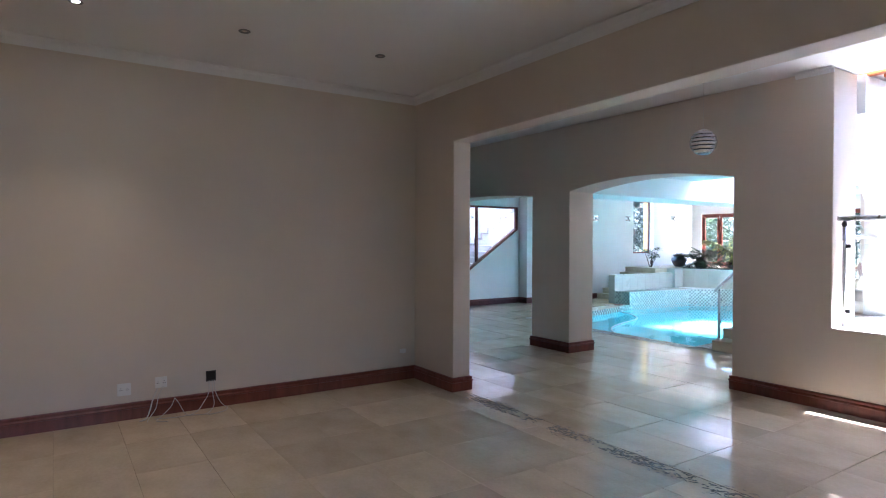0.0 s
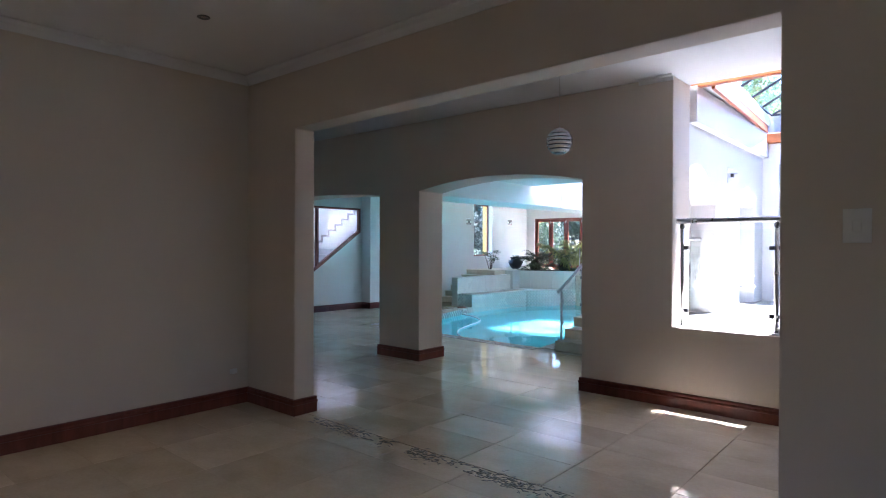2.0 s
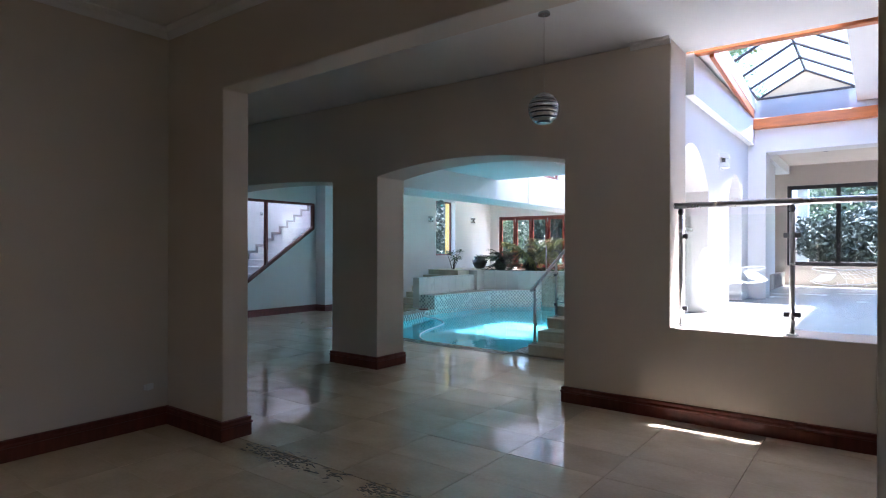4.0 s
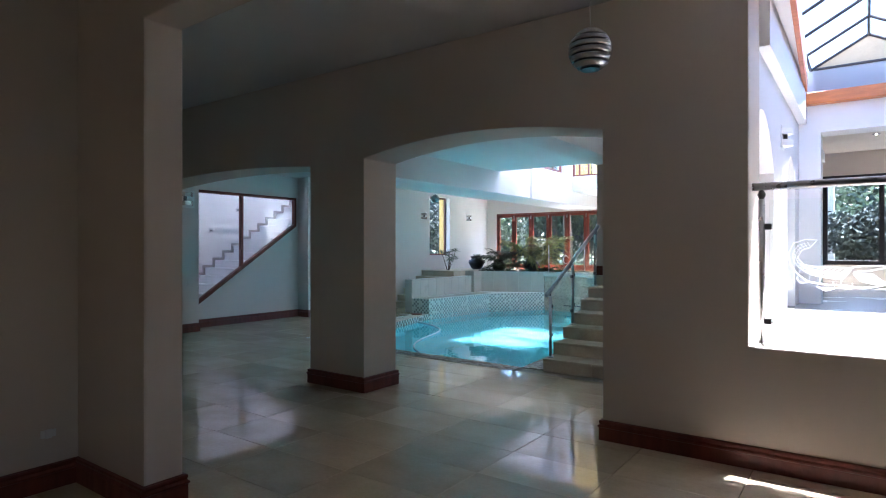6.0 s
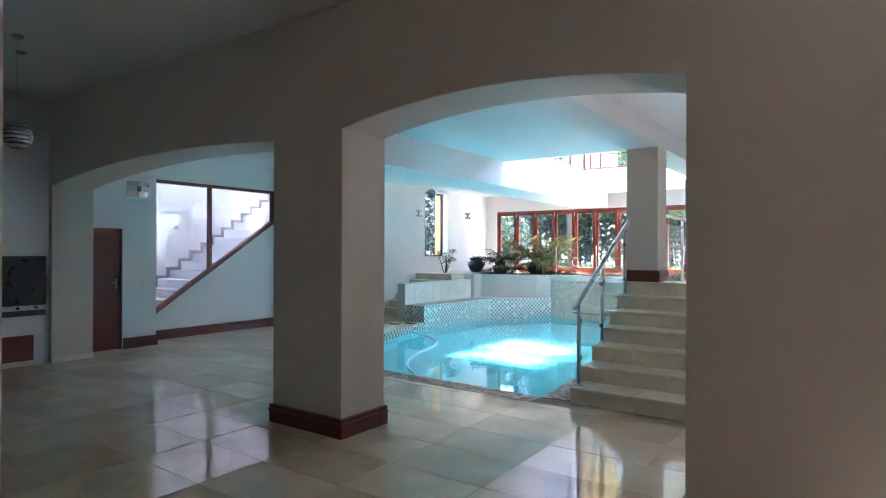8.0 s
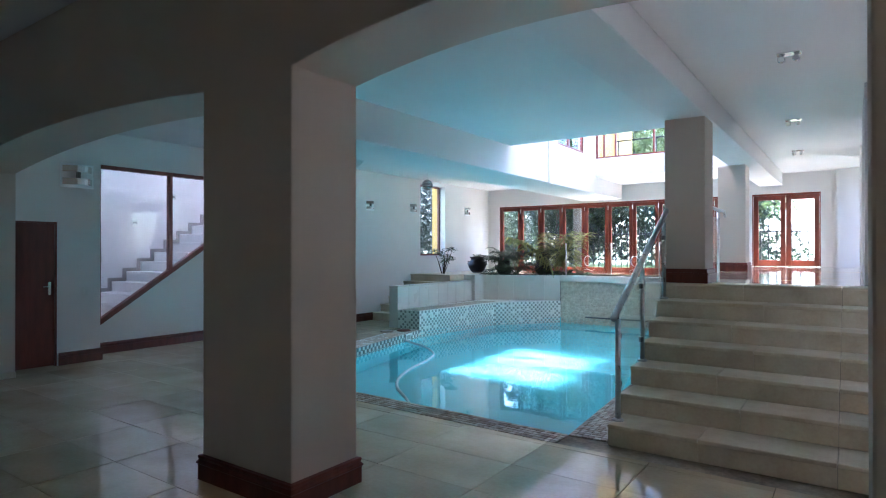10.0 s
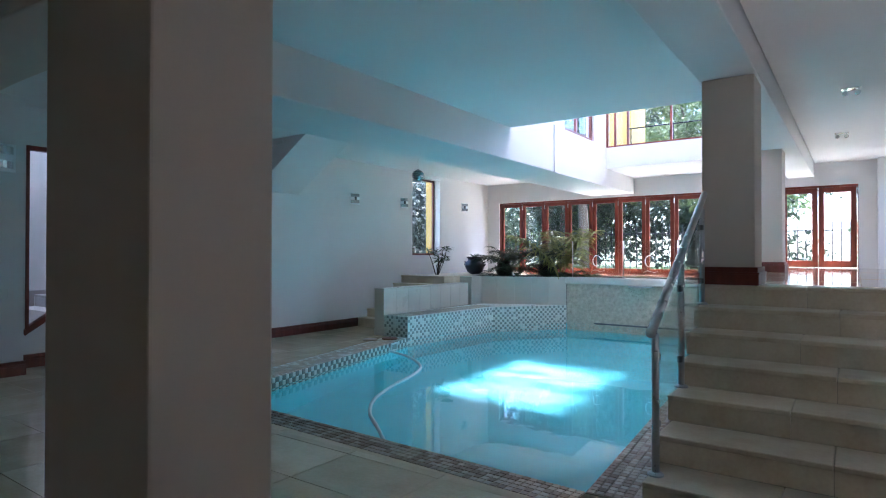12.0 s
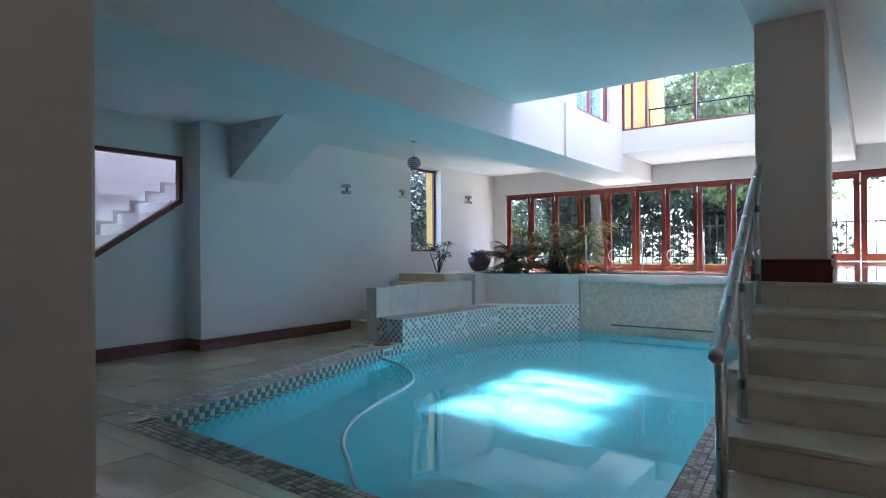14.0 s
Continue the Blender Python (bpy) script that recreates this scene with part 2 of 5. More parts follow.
def part(name, bm, material, parent, label="", smooth=False):
    return link(name, bm, material, parent, label, smooth)


def empty(name, x=0, y=0, z=0, rz=0):
    ob = new(name)
    ob.matrix_world = pose(x, y, z, 0, 0, rz)
    return ob


def box(x0, x1, y0, y1, z0, z1, bm=None, bevel=0.0, seg=1):
    tmp = bmesh.new()
    bmesh.ops.create_cube(tmp, size=1, matrix=Matrix.Translation(((x0 + x1) / 2, (y0 + y1) / 2, (z0 + z1) / 2)) @ Matrix.Diagonal((abs(x1 - x0), abs(y1 - y0), abs(z1 - z0), 1)))
    if bevel:
        bmesh.ops.bevel(tmp, geom=tmp.edges[:], offset=bevel, segments=seg, affect="EDGES", profile=0.6)
    return merge(bm, tmp)


def merge(bm, tmp):
    if bm is None:
        return tmp
    me = bpy.data.meshes.new("tmp")
    tmp.to_mesh(me)
    tmp.free()
    bm.from_mesh(me)
    bpy.data.meshes.remove(me)
    return bm


def slab(points, axis, lo, hi, bm=None, bevel=0.0):
    """A flat outline pushed from lo to hi along axis; the points give the other two coordinates."""
    tmp = bmesh.new()
    def at(p, v):
        return {"x": (v, p[0], p[1]), "y": (p[0], v, p[1]), "z": (p[0], p[1], v)}[axis]
    a = [tmp.verts.new(at(p, lo)) for p in points]
    b = [tmp.verts.new(at(p, hi)) for p in points]
    tmp.faces.new(a)
    tmp.faces.new(b[::-1])
    n = len(points)
    for i in range(n):
        tmp.faces.new((a[i], a[(i + 1) % n], b[(i + 1) % n], b[i]))
    bmesh.ops.recalc_face_normals(tmp, faces=tmp.faces)
    if bevel:
        keep = [e for e in tmp.edges if e.calc_length() > 4 * bevel and len(e.link_faces) == 2 and e.calc_face_angle(0) > 0.5]
        bmesh.ops.bevel(tmp, geom=keep, offset=bevel, segments=2, affect="EDGES", profile=0.6)
    return merge(bm, tmp)


def tube(points, radius, sides=10, bm=None, caps=True):
    """A round bar along a line of points."""
    tmp = bmesh.new()
    pts = [Vector(p) for p in points]
    rings = []
    for i, p in enumerate(pts):
        d = (pts[min(i + 1, len(pts) - 1)] - pts[max(i - 1, 0)]).normalized()
        u = d.cross(Vector((0, 0, 1)) if abs(d.z) < 0.95 else Vector((1, 0, 0))).normalized()
        v = d.cross(u)
        r = radius[i] if isinstance(radius, (list, tuple)) else radius
        rings.append([tmp.verts.new(p + r * (math.cos(2 * math.pi * k / sides) * u + math.sin(2 * math.pi * k / sides) * v)) for k in range(sides)])
    for r0, r1 in zip(rings, rings[1:]):
        for k in range(sides):
            tmp.faces.new((r0[k], r0[(k + 1) % sides], r1[(k + 1) % sides], r1[k]))
    if caps:
        tmp.faces.new(rings[0][::-1])
        tmp.faces.new(rings[-1])
    return merge(bm, tmp)


def lathe(profile, sides=24, bm=None, at=(0, 0, 0)):
    """A turned body: profile is a list of (radius, height)."""
    tmp = bmesh.new()
    rings = [[tmp.verts.new((at[0] + r * math.cos(2 * math.pi * k / sides), at[1] + r * math.sin(2 * math.pi * k / sides), at[2] + z)) for k in range(sides)] for r, z in profile]
    for r0, r1 in zip(rings, rings[1:]):
        for k in range(sides):
            tmp.faces.new((r0[k], r0[(k + 1) % sides], r1[(k + 1) % sides], r1[k]))
    tmp.faces.new(rings[0][::-1])
    tmp.faces.new(rings[-1])
    return merge(bm, tmp)


def structure(name, bm, material, label="", category=""):
    return tagged(link(name, bm, material), label, category or name.split("_")[0], kind="structure")


def arch(x0, z0, x1, z1, rise, n=14):
    """Points of a flat arch from one springing to the other."""
    out = []
    for i in range(n + 1):
        s = i / n
        out.append((x0 + (x1 - x0) * s, z0 + (z1 - z0) * s + rise * (1 - (2 * s - 1) ** 2)))
    return out


def skirting(points, closed=False, h=0.165, t=0.022, z=0.0, flip=1):
    """Moulded mahogany skirting along a wall line; it stands to the left of the line's run."""
    prof = [(0, 0), (t, 0), (t, h * 0.62), (t * 1.35, h * 0.66), (t * 1.35, h * 0.72), (t * 0.75, h * 0.80), (t * 1.0, h * 0.9), (t * 0.9, h * 0.97), (0, h)]
    bm = bmesh.new()
    pts = [Vector((p[0], p[1])) for p in points]
    n = len(pts)
    rings = []
    for i, p in enumerate(pts):
        def nrm(a, b):
            d = (b - a).normalized()
            return Vector((-d.y, d.x)) * flip
        if i == 0:
            m = nrm(pts[0], pts[1])
        elif i == n - 1:
            m = nrm(pts[-2], pts[-1])
        else:
            a, b = nrm(pts[i - 1], p), nrm(p, pts[i + 1])
            m = (a + b) / max(0.2, 1 + a.dot(b))
        rings.append([bm.verts.new((p.x + m.x * u, p.y + m.y * u, z + v)) for u, v in prof])
    k = len(prof)
    for r0, r1 in zip(rings, rings[1:]):
        for j in range(k):
            bm.faces.new((r0[j], r0[(j + 1) % k], r1[(j + 1) % k], r1[j]))
    bm.faces.new(rings[0])
    bm.faces.new(rings[-1][::-1])
    return tagged(link("baseboard", bm, M_MAHOG), "dark mahogany moulded skirting along the plaster wall", "baseboard", kind="structure")


def cornice(a, b, z, side, size=0.09):
    """Cove moulding between wall and ceiling from a to b; side points into the room."""
    bm = bmesh.new()
    prof = [(0, 0), (0, -size), (0.012, -size), (0.02, -size * 0.8), (size * 0.4, -size * 0.35), (size * 0.8, -0.02), (size, -0.012), (size, 0)]
    rings = []
    for p in (a, b):
        rings.append([bm.verts.new((p[0] + side[0] * u, p[1] + side[1] * u, z + v)) for u, v in prof])
    k = len(prof)
    for j in range(k):
        bm.faces.new((rings[0][j], rings[0][(j + 1) % k], rings[1][(j + 1) % k], rings[1][j]))
    bm.faces.new(rings[0])
    bm.faces.new(rings[1][::-1])
    return tagged(link("trim_cornice", bm, M_CEIL), "white plaster cove cornice", "cornice", kind="structure")


# ---- large structure ----
DECK, WALK, HALL = 1.155, 0.94, 0.87
CEIL = 3.60
WATER = -0.13

# ground sheet round the house
bm = bmesh.new()
for x0, x1, y0, y1 in ((-400, 400, 12.62, 400), (-400, 400, -400, -11.4), (-400, -8.8, -11.4, 12.62), (9.8, 400, -11.4, 12.62)):
    bm.faces.new([bm.verts.new((x, y, 0.86)) for x, y in ((x0, y0), (x1, y0), (x1, y1), (x0, y1))])
# pale strip beyond the doors, added partly to bounce sun onto the ceiling
structure("pavement", box(-6.6, 4.2, 12.66, 14.4, 0.7, 0.872, bevel=0.006), M_PAVE, "pale stone patio outside the garden doors", "pavement")
ground = structure("ground", bm, M_GRASS, "green garden lawn around the house", "lawn")

# floor bed under the tiles
bm = box(-8.8, 9.8, -11.4, 2.27, -0.3, -0.012)
slab([(-6.46, 2.27), (-3.6, 2.27), (-3.15, 2.42), (-4.08, 6.68), (-4.6, 6.68), (-4.6, 7.4), (-6.46, 7.4)], "z", -0.3, -0.012, bm)
slab([(0.8, 2.27), (1.3, 2.27), (1.3, 4.3), (0.96, 4.3), (0.94, 10.4), (0.45, 10.4), (0.52, 6.1)], "z", -0.3, -0.012, bm)
floor = structure("floor", bm, M_GROUT, "travertine tiled floor with fine dark joints", "floor")

# room walls
wall_w = structure("wall_west", box(-0.1, 0.18, -11.2, -2.88, -0.05, CEIL), M_ROOM, "plain taupe plaster wall with socket outlets", "wall")
structure("wall_south", box(-0.1, 9.6, -11.4, -11.2, -0.05, CEIL), M_ROOM, "plain taupe plaster wall", "wall")
# the gap in this wall is out of view, added to let daylight in
bm = box(9.4, 9.7, -11.2, -7.1, -0.05, CEIL)
box(9.4, 9.7, -6.2, 0.6, -0.05, CEIL, bm)
box(9.4, 9.7, -7.1, -6.2, 1.7, CEIL, bm)
structure("wall_east", bm, M_ROOM, "plain taupe plaster wall with an unseen opening added for daylight", "wall")
OP0, OP1, HEAD = 1.05, 5.41, 2.965
part_wall = structure("wall_partition", slab([(-0.1, -0.05), (OP0, -0.05), (OP0, HEAD - 0.03), (OP1, HEAD + 0.03), (OP1, -0.05), (9.5, -0.05), (9.5, CEIL), (-0.1, CEIL)], "y", -2.88, -2.635, bevel=0.014), M_ROOM, "taupe plaster partition wall with a wide square opening", "wall")

# arcade wall
AX0, AX1 = -0.80, 0.068
pts = [(-8.6, -0.05), (-5.45, -0.05)] + arch(-5.45, 2.42, AX0, 2.54, 0.13) + [(AX0, -0.05), (AX1, -0.05)] + arch(AX1, 2.56, 2.75, 2.553, 0.135) + [(2.75, -0.05), (9.5, -0.05), (9.5, HALL), (3.83, HALL), (3.83, CEIL), (-8.6, CEIL)]
arcade = structure("wall_arcade", slab(pts, "y", 0.03, 0.57, bevel=0.012), M_ROOM, "taupe plaster wall with two shallow arches and a square pillar", "wall")
structure("wall_corridor_end", box(-5.85, -5.55, -2.9, 0.03, -0.05, CEIL), M_WHITE, "plain plaster end wall", "wall")
structure("wall_corridor_side", box(-8.6, -0.1, -2.88, -2.6, -0.05, CEIL), M_ROOM, "plain plaster wall", "wall")

# ceilings
bm = box(-0.1, 9.7, -11.4, -2.55, CEIL, CEIL + 0.3)
structure("ceiling_room", bm, M_CEIL, "white painted flat ceiling with downlights", "ceiling")
structure("ceiling_corridor", box(-8.8, 9.7, -2.88, 0.58, CEIL + 0.01, CEIL + 0.31), M_CEIL, "white painted flat ceiling", "ceiling")
cornice((0.18, -11.2), (0.18, -2.88), CEIL, (1, 0))
cornice((0.18, -2.88), (9.4, -2.88), CEIL, (0, -1))
cornice((3.45, 0.03), (3.83, 0.03), CEIL + 0.01, (0, -1), 0.06)

# skirtings
skirting([(0.18, -11.2), (0.18, -2.88), (OP0, -2.88), (OP0, -2.635), (-0.5, -2.635)], flip=-1)
skirting([(9.3, -2.635), (OP1, -2.635), (OP1, -2.88), (9.3, -2.88)], flip=-1)
skirting([(AX0, 0.57), (AX0, 0.03), (AX1, 0.03), (AX1, 0.57), (AX0, 0.57)], flip=-1)
skirting([(2.75, 0.57), (2.75, 0.03), (9.3, 0.03)], flip=-1)

# pool hall: left side
WX = -5.93
bm = box(-6.31, WX, 4.50, 9.15, -0.05, 3.3)
box(-6.31, WX, 10.2, 12.4, -0.05, 3.3, bm)
box(-6.31, WX, 9.15, 10.2, -0.05, 1.39, bm)
box(-6.31, WX, 9.15, 10.2, 3.15, 3.3, bm)
structure("wall_pool_west", bm, M_WHITE, "white plaster wall with a tall narrow window", "wall")
SX = -6.28
# stair wall with its sloped window opening, built of four pieces round the hole
Y0, Y1, ZB0, ZB1, ZT = 1.87, 4.44, 0.40, 2.10, 2.76
bm = slab([(1.60, -0.05), (4.50, -0.05), (4.50, 3.3), (Y1, 3.3), (Y1, ZB1), (Y0, ZB0), (Y0, 3.3), (1.60, 3.3)], "x", -6.46, SX)
slab([(Y0, ZT), (Y1, ZT), (Y1, 3.3), (Y0, 3.3)], "x", -6.46, SX, bm)
structure("wall_stair", bm, M_WHITE, "white plaster wall with a sloping stair window", "wall")
bm = box(-6.46, -5.83, 0.58, 0.68, -0.05, 3.3)
box(-6.46, -5.83, 1.16, 1.70, -0.05, 3.3, bm)
box(-6.46, -5.83, 0.68, 1.16, 1.88, 3.3, bm)
structure("wall_closet", bm, M_WHITE, "white plaster wall round a narrow door", "wall")
structure("wall_stair_back", box(-7.75, -7.55, 0.6, 7.5, -0.05, 5.2), M_WHITE, "white stairwell wall with small step lights", "wall")
structure("wall_stair_end", box(-7.6, -6.46, 7.3, 7.5, -0.05, 5.2), M_WHITE, "plain stairwell wall", "wall")
skirting([(-5.83, 1.18), (-5.83, 1.70), (SX, 1.70), (SX, 4.50), (WX, 4.50), (WX, 7.4)], flip=-1)

# pool hall: far wall with door openings
FY = 12.4
bm = box(-6.3, -5.58, FY, FY + 0.25, 0.5, 3.4)
box(-5.58, 0.72, FY, FY + 0.25, 2.75, 3.4, bm)
box(0.72, 0.86, FY, FY + 0.25, 0.5, 3.4, bm)
box(0.86, 2.15, FY, FY + 0.25, 2.75, 3.4, bm)
box(2.15, 3.9, FY, FY + 0.25, 0.5, 3.4, bm)
structure("wall_north", bm, M_WHITE, "white plaster wall above folding garden doors", "wall")
structure("trim_lintel", box(-5.62, 0.76, FY - 0.02, FY, 2.75, 2.79), M_WHITE, "white plaster lintel strip over the doors", "trim")

# pool hall: ceilings, beams and the void to the floor above
structure("ceiling_pool", box(-2.04, 1.02, 0.6, 6.55, 3.28, 3.6), M_CEIL, "white ceiling slab over the pool", "ceiling")
structure("ceiling_aisle", box(-6.46, -3.05, 0.6, 12.4, 3.24, 3.6), M_CEIL, "white ceiling slab beside the pool", "ceiling")
structure("ceiling_back", box(-2.05, 1.02, 10.53, 12.4, 3.16, 3.5), M_CEIL, "white ceiling over the garden doors", "ceiling")
structure("ceiling_hall", box(1.46, 3.9, 0.6, 12.4, 3.18, 3.6), M_CEIL, "white ceiling of the upper hall with spotlights", "ceiling")
structure("beam_west", box(-3.07, -2.04, 0.6, 12.39, 2.80, 3.6, bevel=0.008), M_WHITE, "deep white plaster beam along the pool", "beam")
structure("beam_east", box(1.0, 1.45, 0.6, 12.4, 2.92, 3.6, bevel=0.008), M_WHITE, "white plaster beam on square columns", "beam")
bm = box(-2.22, -2.04, 6.35, 8.5, 3.6, 6.6)
box(-2.22, -2.04, 9.97, 10.53, 3.6, 6.6, bm)
box(-2.22, -2.04, 8.5, 9.97, 5.2, 6.6, bm)
structure("wall_void_west", bm, M_WHITE, "white plaster void wall with an upper window", "wall")
# raised strip added to mark the vertical joint line
structure("trim_joint", box(-2.045, -2.012, 8.04, 8.13, 2.795, 3.59), M_WHITE, "raised white strip along the joint in the beam face", "trim")
structure("beam_upstand", box(-2.05, -2.025, 8.13, 10.53, 2.79, 3.585), M_WHITE, "white plaster upstand on the beam", "beam")
bm = box(-2.035, 1.02, 10.528, 10.75, 3.19, 3.57)
box(-2.3, -2.04, 10.53, 10.75, 3.57, 6.6, bm)
box(-2.04, 1.02, 10.53, 10.75, 5.3, 6.6, bm)
structure("wall_void_north", bm, M_WHITE, "white plaster parapet below the upper windows", "wall")
structure("wall_void_south", box(-2.3, 1.2, 6.15, 6.35, 3.6, 6.6), M_WHITE, "plain void wall", "wall")
structure("wall_void_east", box(1.0, 1.2, 6.2, 10.75, 3.6, 6.6), M_WHITE, "plain void wall", "wall")
# unseen roof: opening sized for the sun patch, north overhang blocks stray sun
bm = box(-2.4, -2.0, 6.1, 10.4, 6.6, 6.8)
box(0.80, 1.3, 6.1, 10.4, 6.6, 6.8, bm)
box(-2.0, 0.80, 6.1, 6.7, 6.6, 6.8, bm)
box(-2.4, 1.3, 10.4, 13.2, 6.6, 6.8, bm)
structure("roof_void", bm, M_CEIL, "unseen flat roof with an opening cut for the sun patch", "roof")
# unseen sheet added to shape and soften the sun falling on the pool
structure("roof_light", box(-2.05, 0.85, 6.65, 10.45, 6.805, 6.815), M_SUNFILTER, "unseen filter sheet shaping the sun over the pool void", "skylight")

# stair lid above the stairwell; its gap and unseen diffuser light it evenly
bm = box(-7.75, -6.46, 0.6, 2.4, 5.2, 5.4)
box(-7.75, -6.46, 6.6, 7.5, 5.2, 5.4, bm)
structure("roof_sheet_stair", box(-7.6, -6.2, 2.3, 6.7, 5.405, 5.415), M_OPAL, "unseen translucent diffuser added over the stairwell", "roof")
structure("ceiling_stair", bm, M_CEIL, "white stairwell ceiling", "ceiling")
structure("wall_stair_upper", box(-6.46, -6.28, 0.6, 7.5, 3.6, 5.2), M_WHITE, "plain stairwell wall", "wall")

# upper hall
structure("floor_deck", slab([(0.98, 4.375), (3.83, 4.375), (3.83, 12.4), (0.95, 12.4)], "z", -0.3, DECK - 0.012), M_GROUT, "raised stone floor of the upper hall", "floor")
structure("floor_walkway", box(-5.9, 0.945, 10.56, 12.6, -0.3, WALK - 0.05), M_GROUT, "stone walkway along the garden doors", "floor")
bm = box(2.8, 3.83, 9.2, 10.6, DECK, 3.18)
box(2.44, 2.8, 12.2, 12.39, DECK, 3.18, bm)
box(2.8, 3.83, 5.0, 6.9, DECK, 3.18, bm)
structure("wall_hall_piers", bm, M_WHITE, "white plaster piers in the upper hall", "wall")

# skylight hall
pts = [(1.66, HALL)] + [(y, 2.28 + 0.46 * (1 - ((y - 0.93) / 0.735) ** 2)) for y in [1.66 - 0.085 * i for i in range(13)]] + [(0.575, 2.28 + 0.46 * (1 - (0.355 / 0.735) ** 2)), (0.575, 3.9), (4.2, 3.9), (4.2, HALL), (3.7, HALL), (3.7, 2.35)] + arch(3.7, 2.35, 2.8, 2.35, 0.3, 8)[1:-1] + [(2.8, 2.35), (2.8, HALL)]
bm = slab(pts, "x", 3.50, 3.81)
structure("wall_hall_arches", bm, M_WHITE, "bright white plaster wall with rounded arches", "wall")
structure("floor_skylight_hall", box(3.50, 9.5, 0.575, 9.0, -0.3, HALL - 0.002), M_HALLF, "sunlit pale stone floor", "floor")
bm = box(3.3, 3.86, 8.4, 8.6, HALL, 3.4)
box(3.86, 9.5, 8.4, 8.6, HALL, 1.28, bm)
box(3.86, 9.5, 8.4, 8.6, 2.93, 3.4, bm)
structure("wall_hall_north", bm, M_ROOM, "taupe wall with a wide dark-framed garden window", "wall")
structure("wall_hall_return", box(3.45, 3.72, 4.3, 6.6, HALL, 3.4), M_ROOM, "plain taupe wall", "wall")
structure("ceiling_hall_back", box(3.5, 9.5, 4.61, 8.6, 3.35, 3.6), M_ROOM, "plain taupe ceiling with a small downlight", "ceiling")
bm = box(3.5, 9.5, 4.2, 4.6, 3.06, 3.85)
box(3.69, 4.05, 4.2, 4.6, HALL, 3.06, bm)
structure("wall_skylight_north", bm, M_WHITE, "white plaster upstand below the glass gable", "wall")
structure("ceiling_skylight_edge", slab([(3.5, 0.725), (4.017, 0.725), (3.868, 4.198), (3.5, 4.198)], "z", 3.64, 3.86), M_CEIL, "white ceiling margin beside the skylight", "ceiling")
structure("ceiling_skylight_far", box(5.16, 9.6, 0.60, 4.2, 3.66, 3.86), M_CEIL, "white ceiling margin beside the skylight", "ceiling")
structure("wall_hall_east", box(9.5, 9.75, 0.6, 8.6, -0.05, 4.0), M_WHITE, "plain white wall", "wall")


# ---- pool ----
NEAR_L, NEAR_R, MID_R, FAR_R, FAR_L, BEN, COR = (-3.15, 2.42), (0.80, 2.28), (0.52, 6.1), (0.45, 10.4), (-2.84, 10.4), (-3.84, 9.1), (-4.08, 6.68)
POOL = [NEAR_L, NEAR_R, MID_R, FAR_R, FAR_L, BEN, COR]
bm = bmesh.new()
lo = [bm.verts.new((x, y, -1.35)) for x, y in POOL]
hi = [bm.verts.new((x, y, -0.02)) for x, y in POOL]
bm.faces.new(lo)
for i in range(len(POOL)):
    j = (i + 1) % len(POOL)
    bm.faces.new((lo[i], lo[j], hi[j], hi[i]))
bmesh.ops.recalc_face_normals(bm, faces=bm.faces)
bmesh.ops.reverse_faces(bm, faces=bm.faces)
me = bpy.data.meshes.new("pool_basin")
bm.to_mesh(me)
bm.free()
me.materials.append(M_POOL)
basin = tagged(new("pool_basin", me), "turquoise plastered swimming pool basin", "swimming pool", kind="structure")
# underwater entry steps in the near corners
pool_steps = tagged(empty("pool_step_set", -0.4, 2.9, -1.35), "pale underwater entry steps in the pool", "pool steps")
for i, (d, z) in enumerate(((1.55, -0.95), (0.95, -0.55), (0.45, -0.32))):
    s = slab([(-0.55, -0.5), (1.12 - 0.02 * i, -0.52), (1.12 - 0.06 * d, d - 0.45), (-0.55, d - 0.45)], "z", 0.0, 1.35 + z, bevel=0.01)
    part("step", s, M_POOL, pool_steps)
me = bpy.data.meshes.new("water")
me.from_pydata([(x, y, WATER) for x, y in POOL], [], [tuple(range(len(POOL)))])
me.materials.append(M_WATER)
water = tagged(new("water", me), "clear turquoise pool water with soft ripples", "water", kind="structure")
water.visible_shadow = False


def tiles_mesh(name, material, quads, lift, parent, label="", kind="stuff"):
    """Many small square tiles in one mesh: each a shallow raised plate with a bevelled rim."""
    vs, fs = [], []
    for o, u, v, n in quads:
        b = len(vs)
        for k, (h, s) in enumerate(((0.0, 0.5), (lift, 0.44))):
            for a, c in ((-s, -s), (s, -s), (s, s), (-s, s)):
                vs.append(o + u * a + v * c + n * h)
        fs += [(b + 4, b + 5, b + 6, b + 7)] + [(b + i, b + (i + 1) % 4, b + 4 + (i + 1) % 4, b + 4 + i) for i in range(4)]
    me = bpy.data.meshes.new(name)
    me.from_pydata([tuple(p) for p in vs], [], fs)
    me.materials.append(material)
    ob = new(name, me)
    ob.parent = parent
    if label:
        ob["label"] = label
    if kind:
        ob["kind"] = kind
    return ob


def mosaic_cells(a, b, c, size=0.07, gap=0.9):
    """Cells on the parallelogram a, a->b along, a->c up."""
    a, b, c = Vector(a), Vector(b), Vector(c)
    nu, nv = max(1, round((b - a).length / size)), max(1, round((c - a).length / size))
    du, dv = (b - a) / nu, (c - a) / nv
    n = du.cross(dv).normalized()
    return [(i, j, a + du * (i + 0.5) + dv * (j + 0.5), du * gap, dv * gap, n) for i in range(nu) for j in range(nv)]


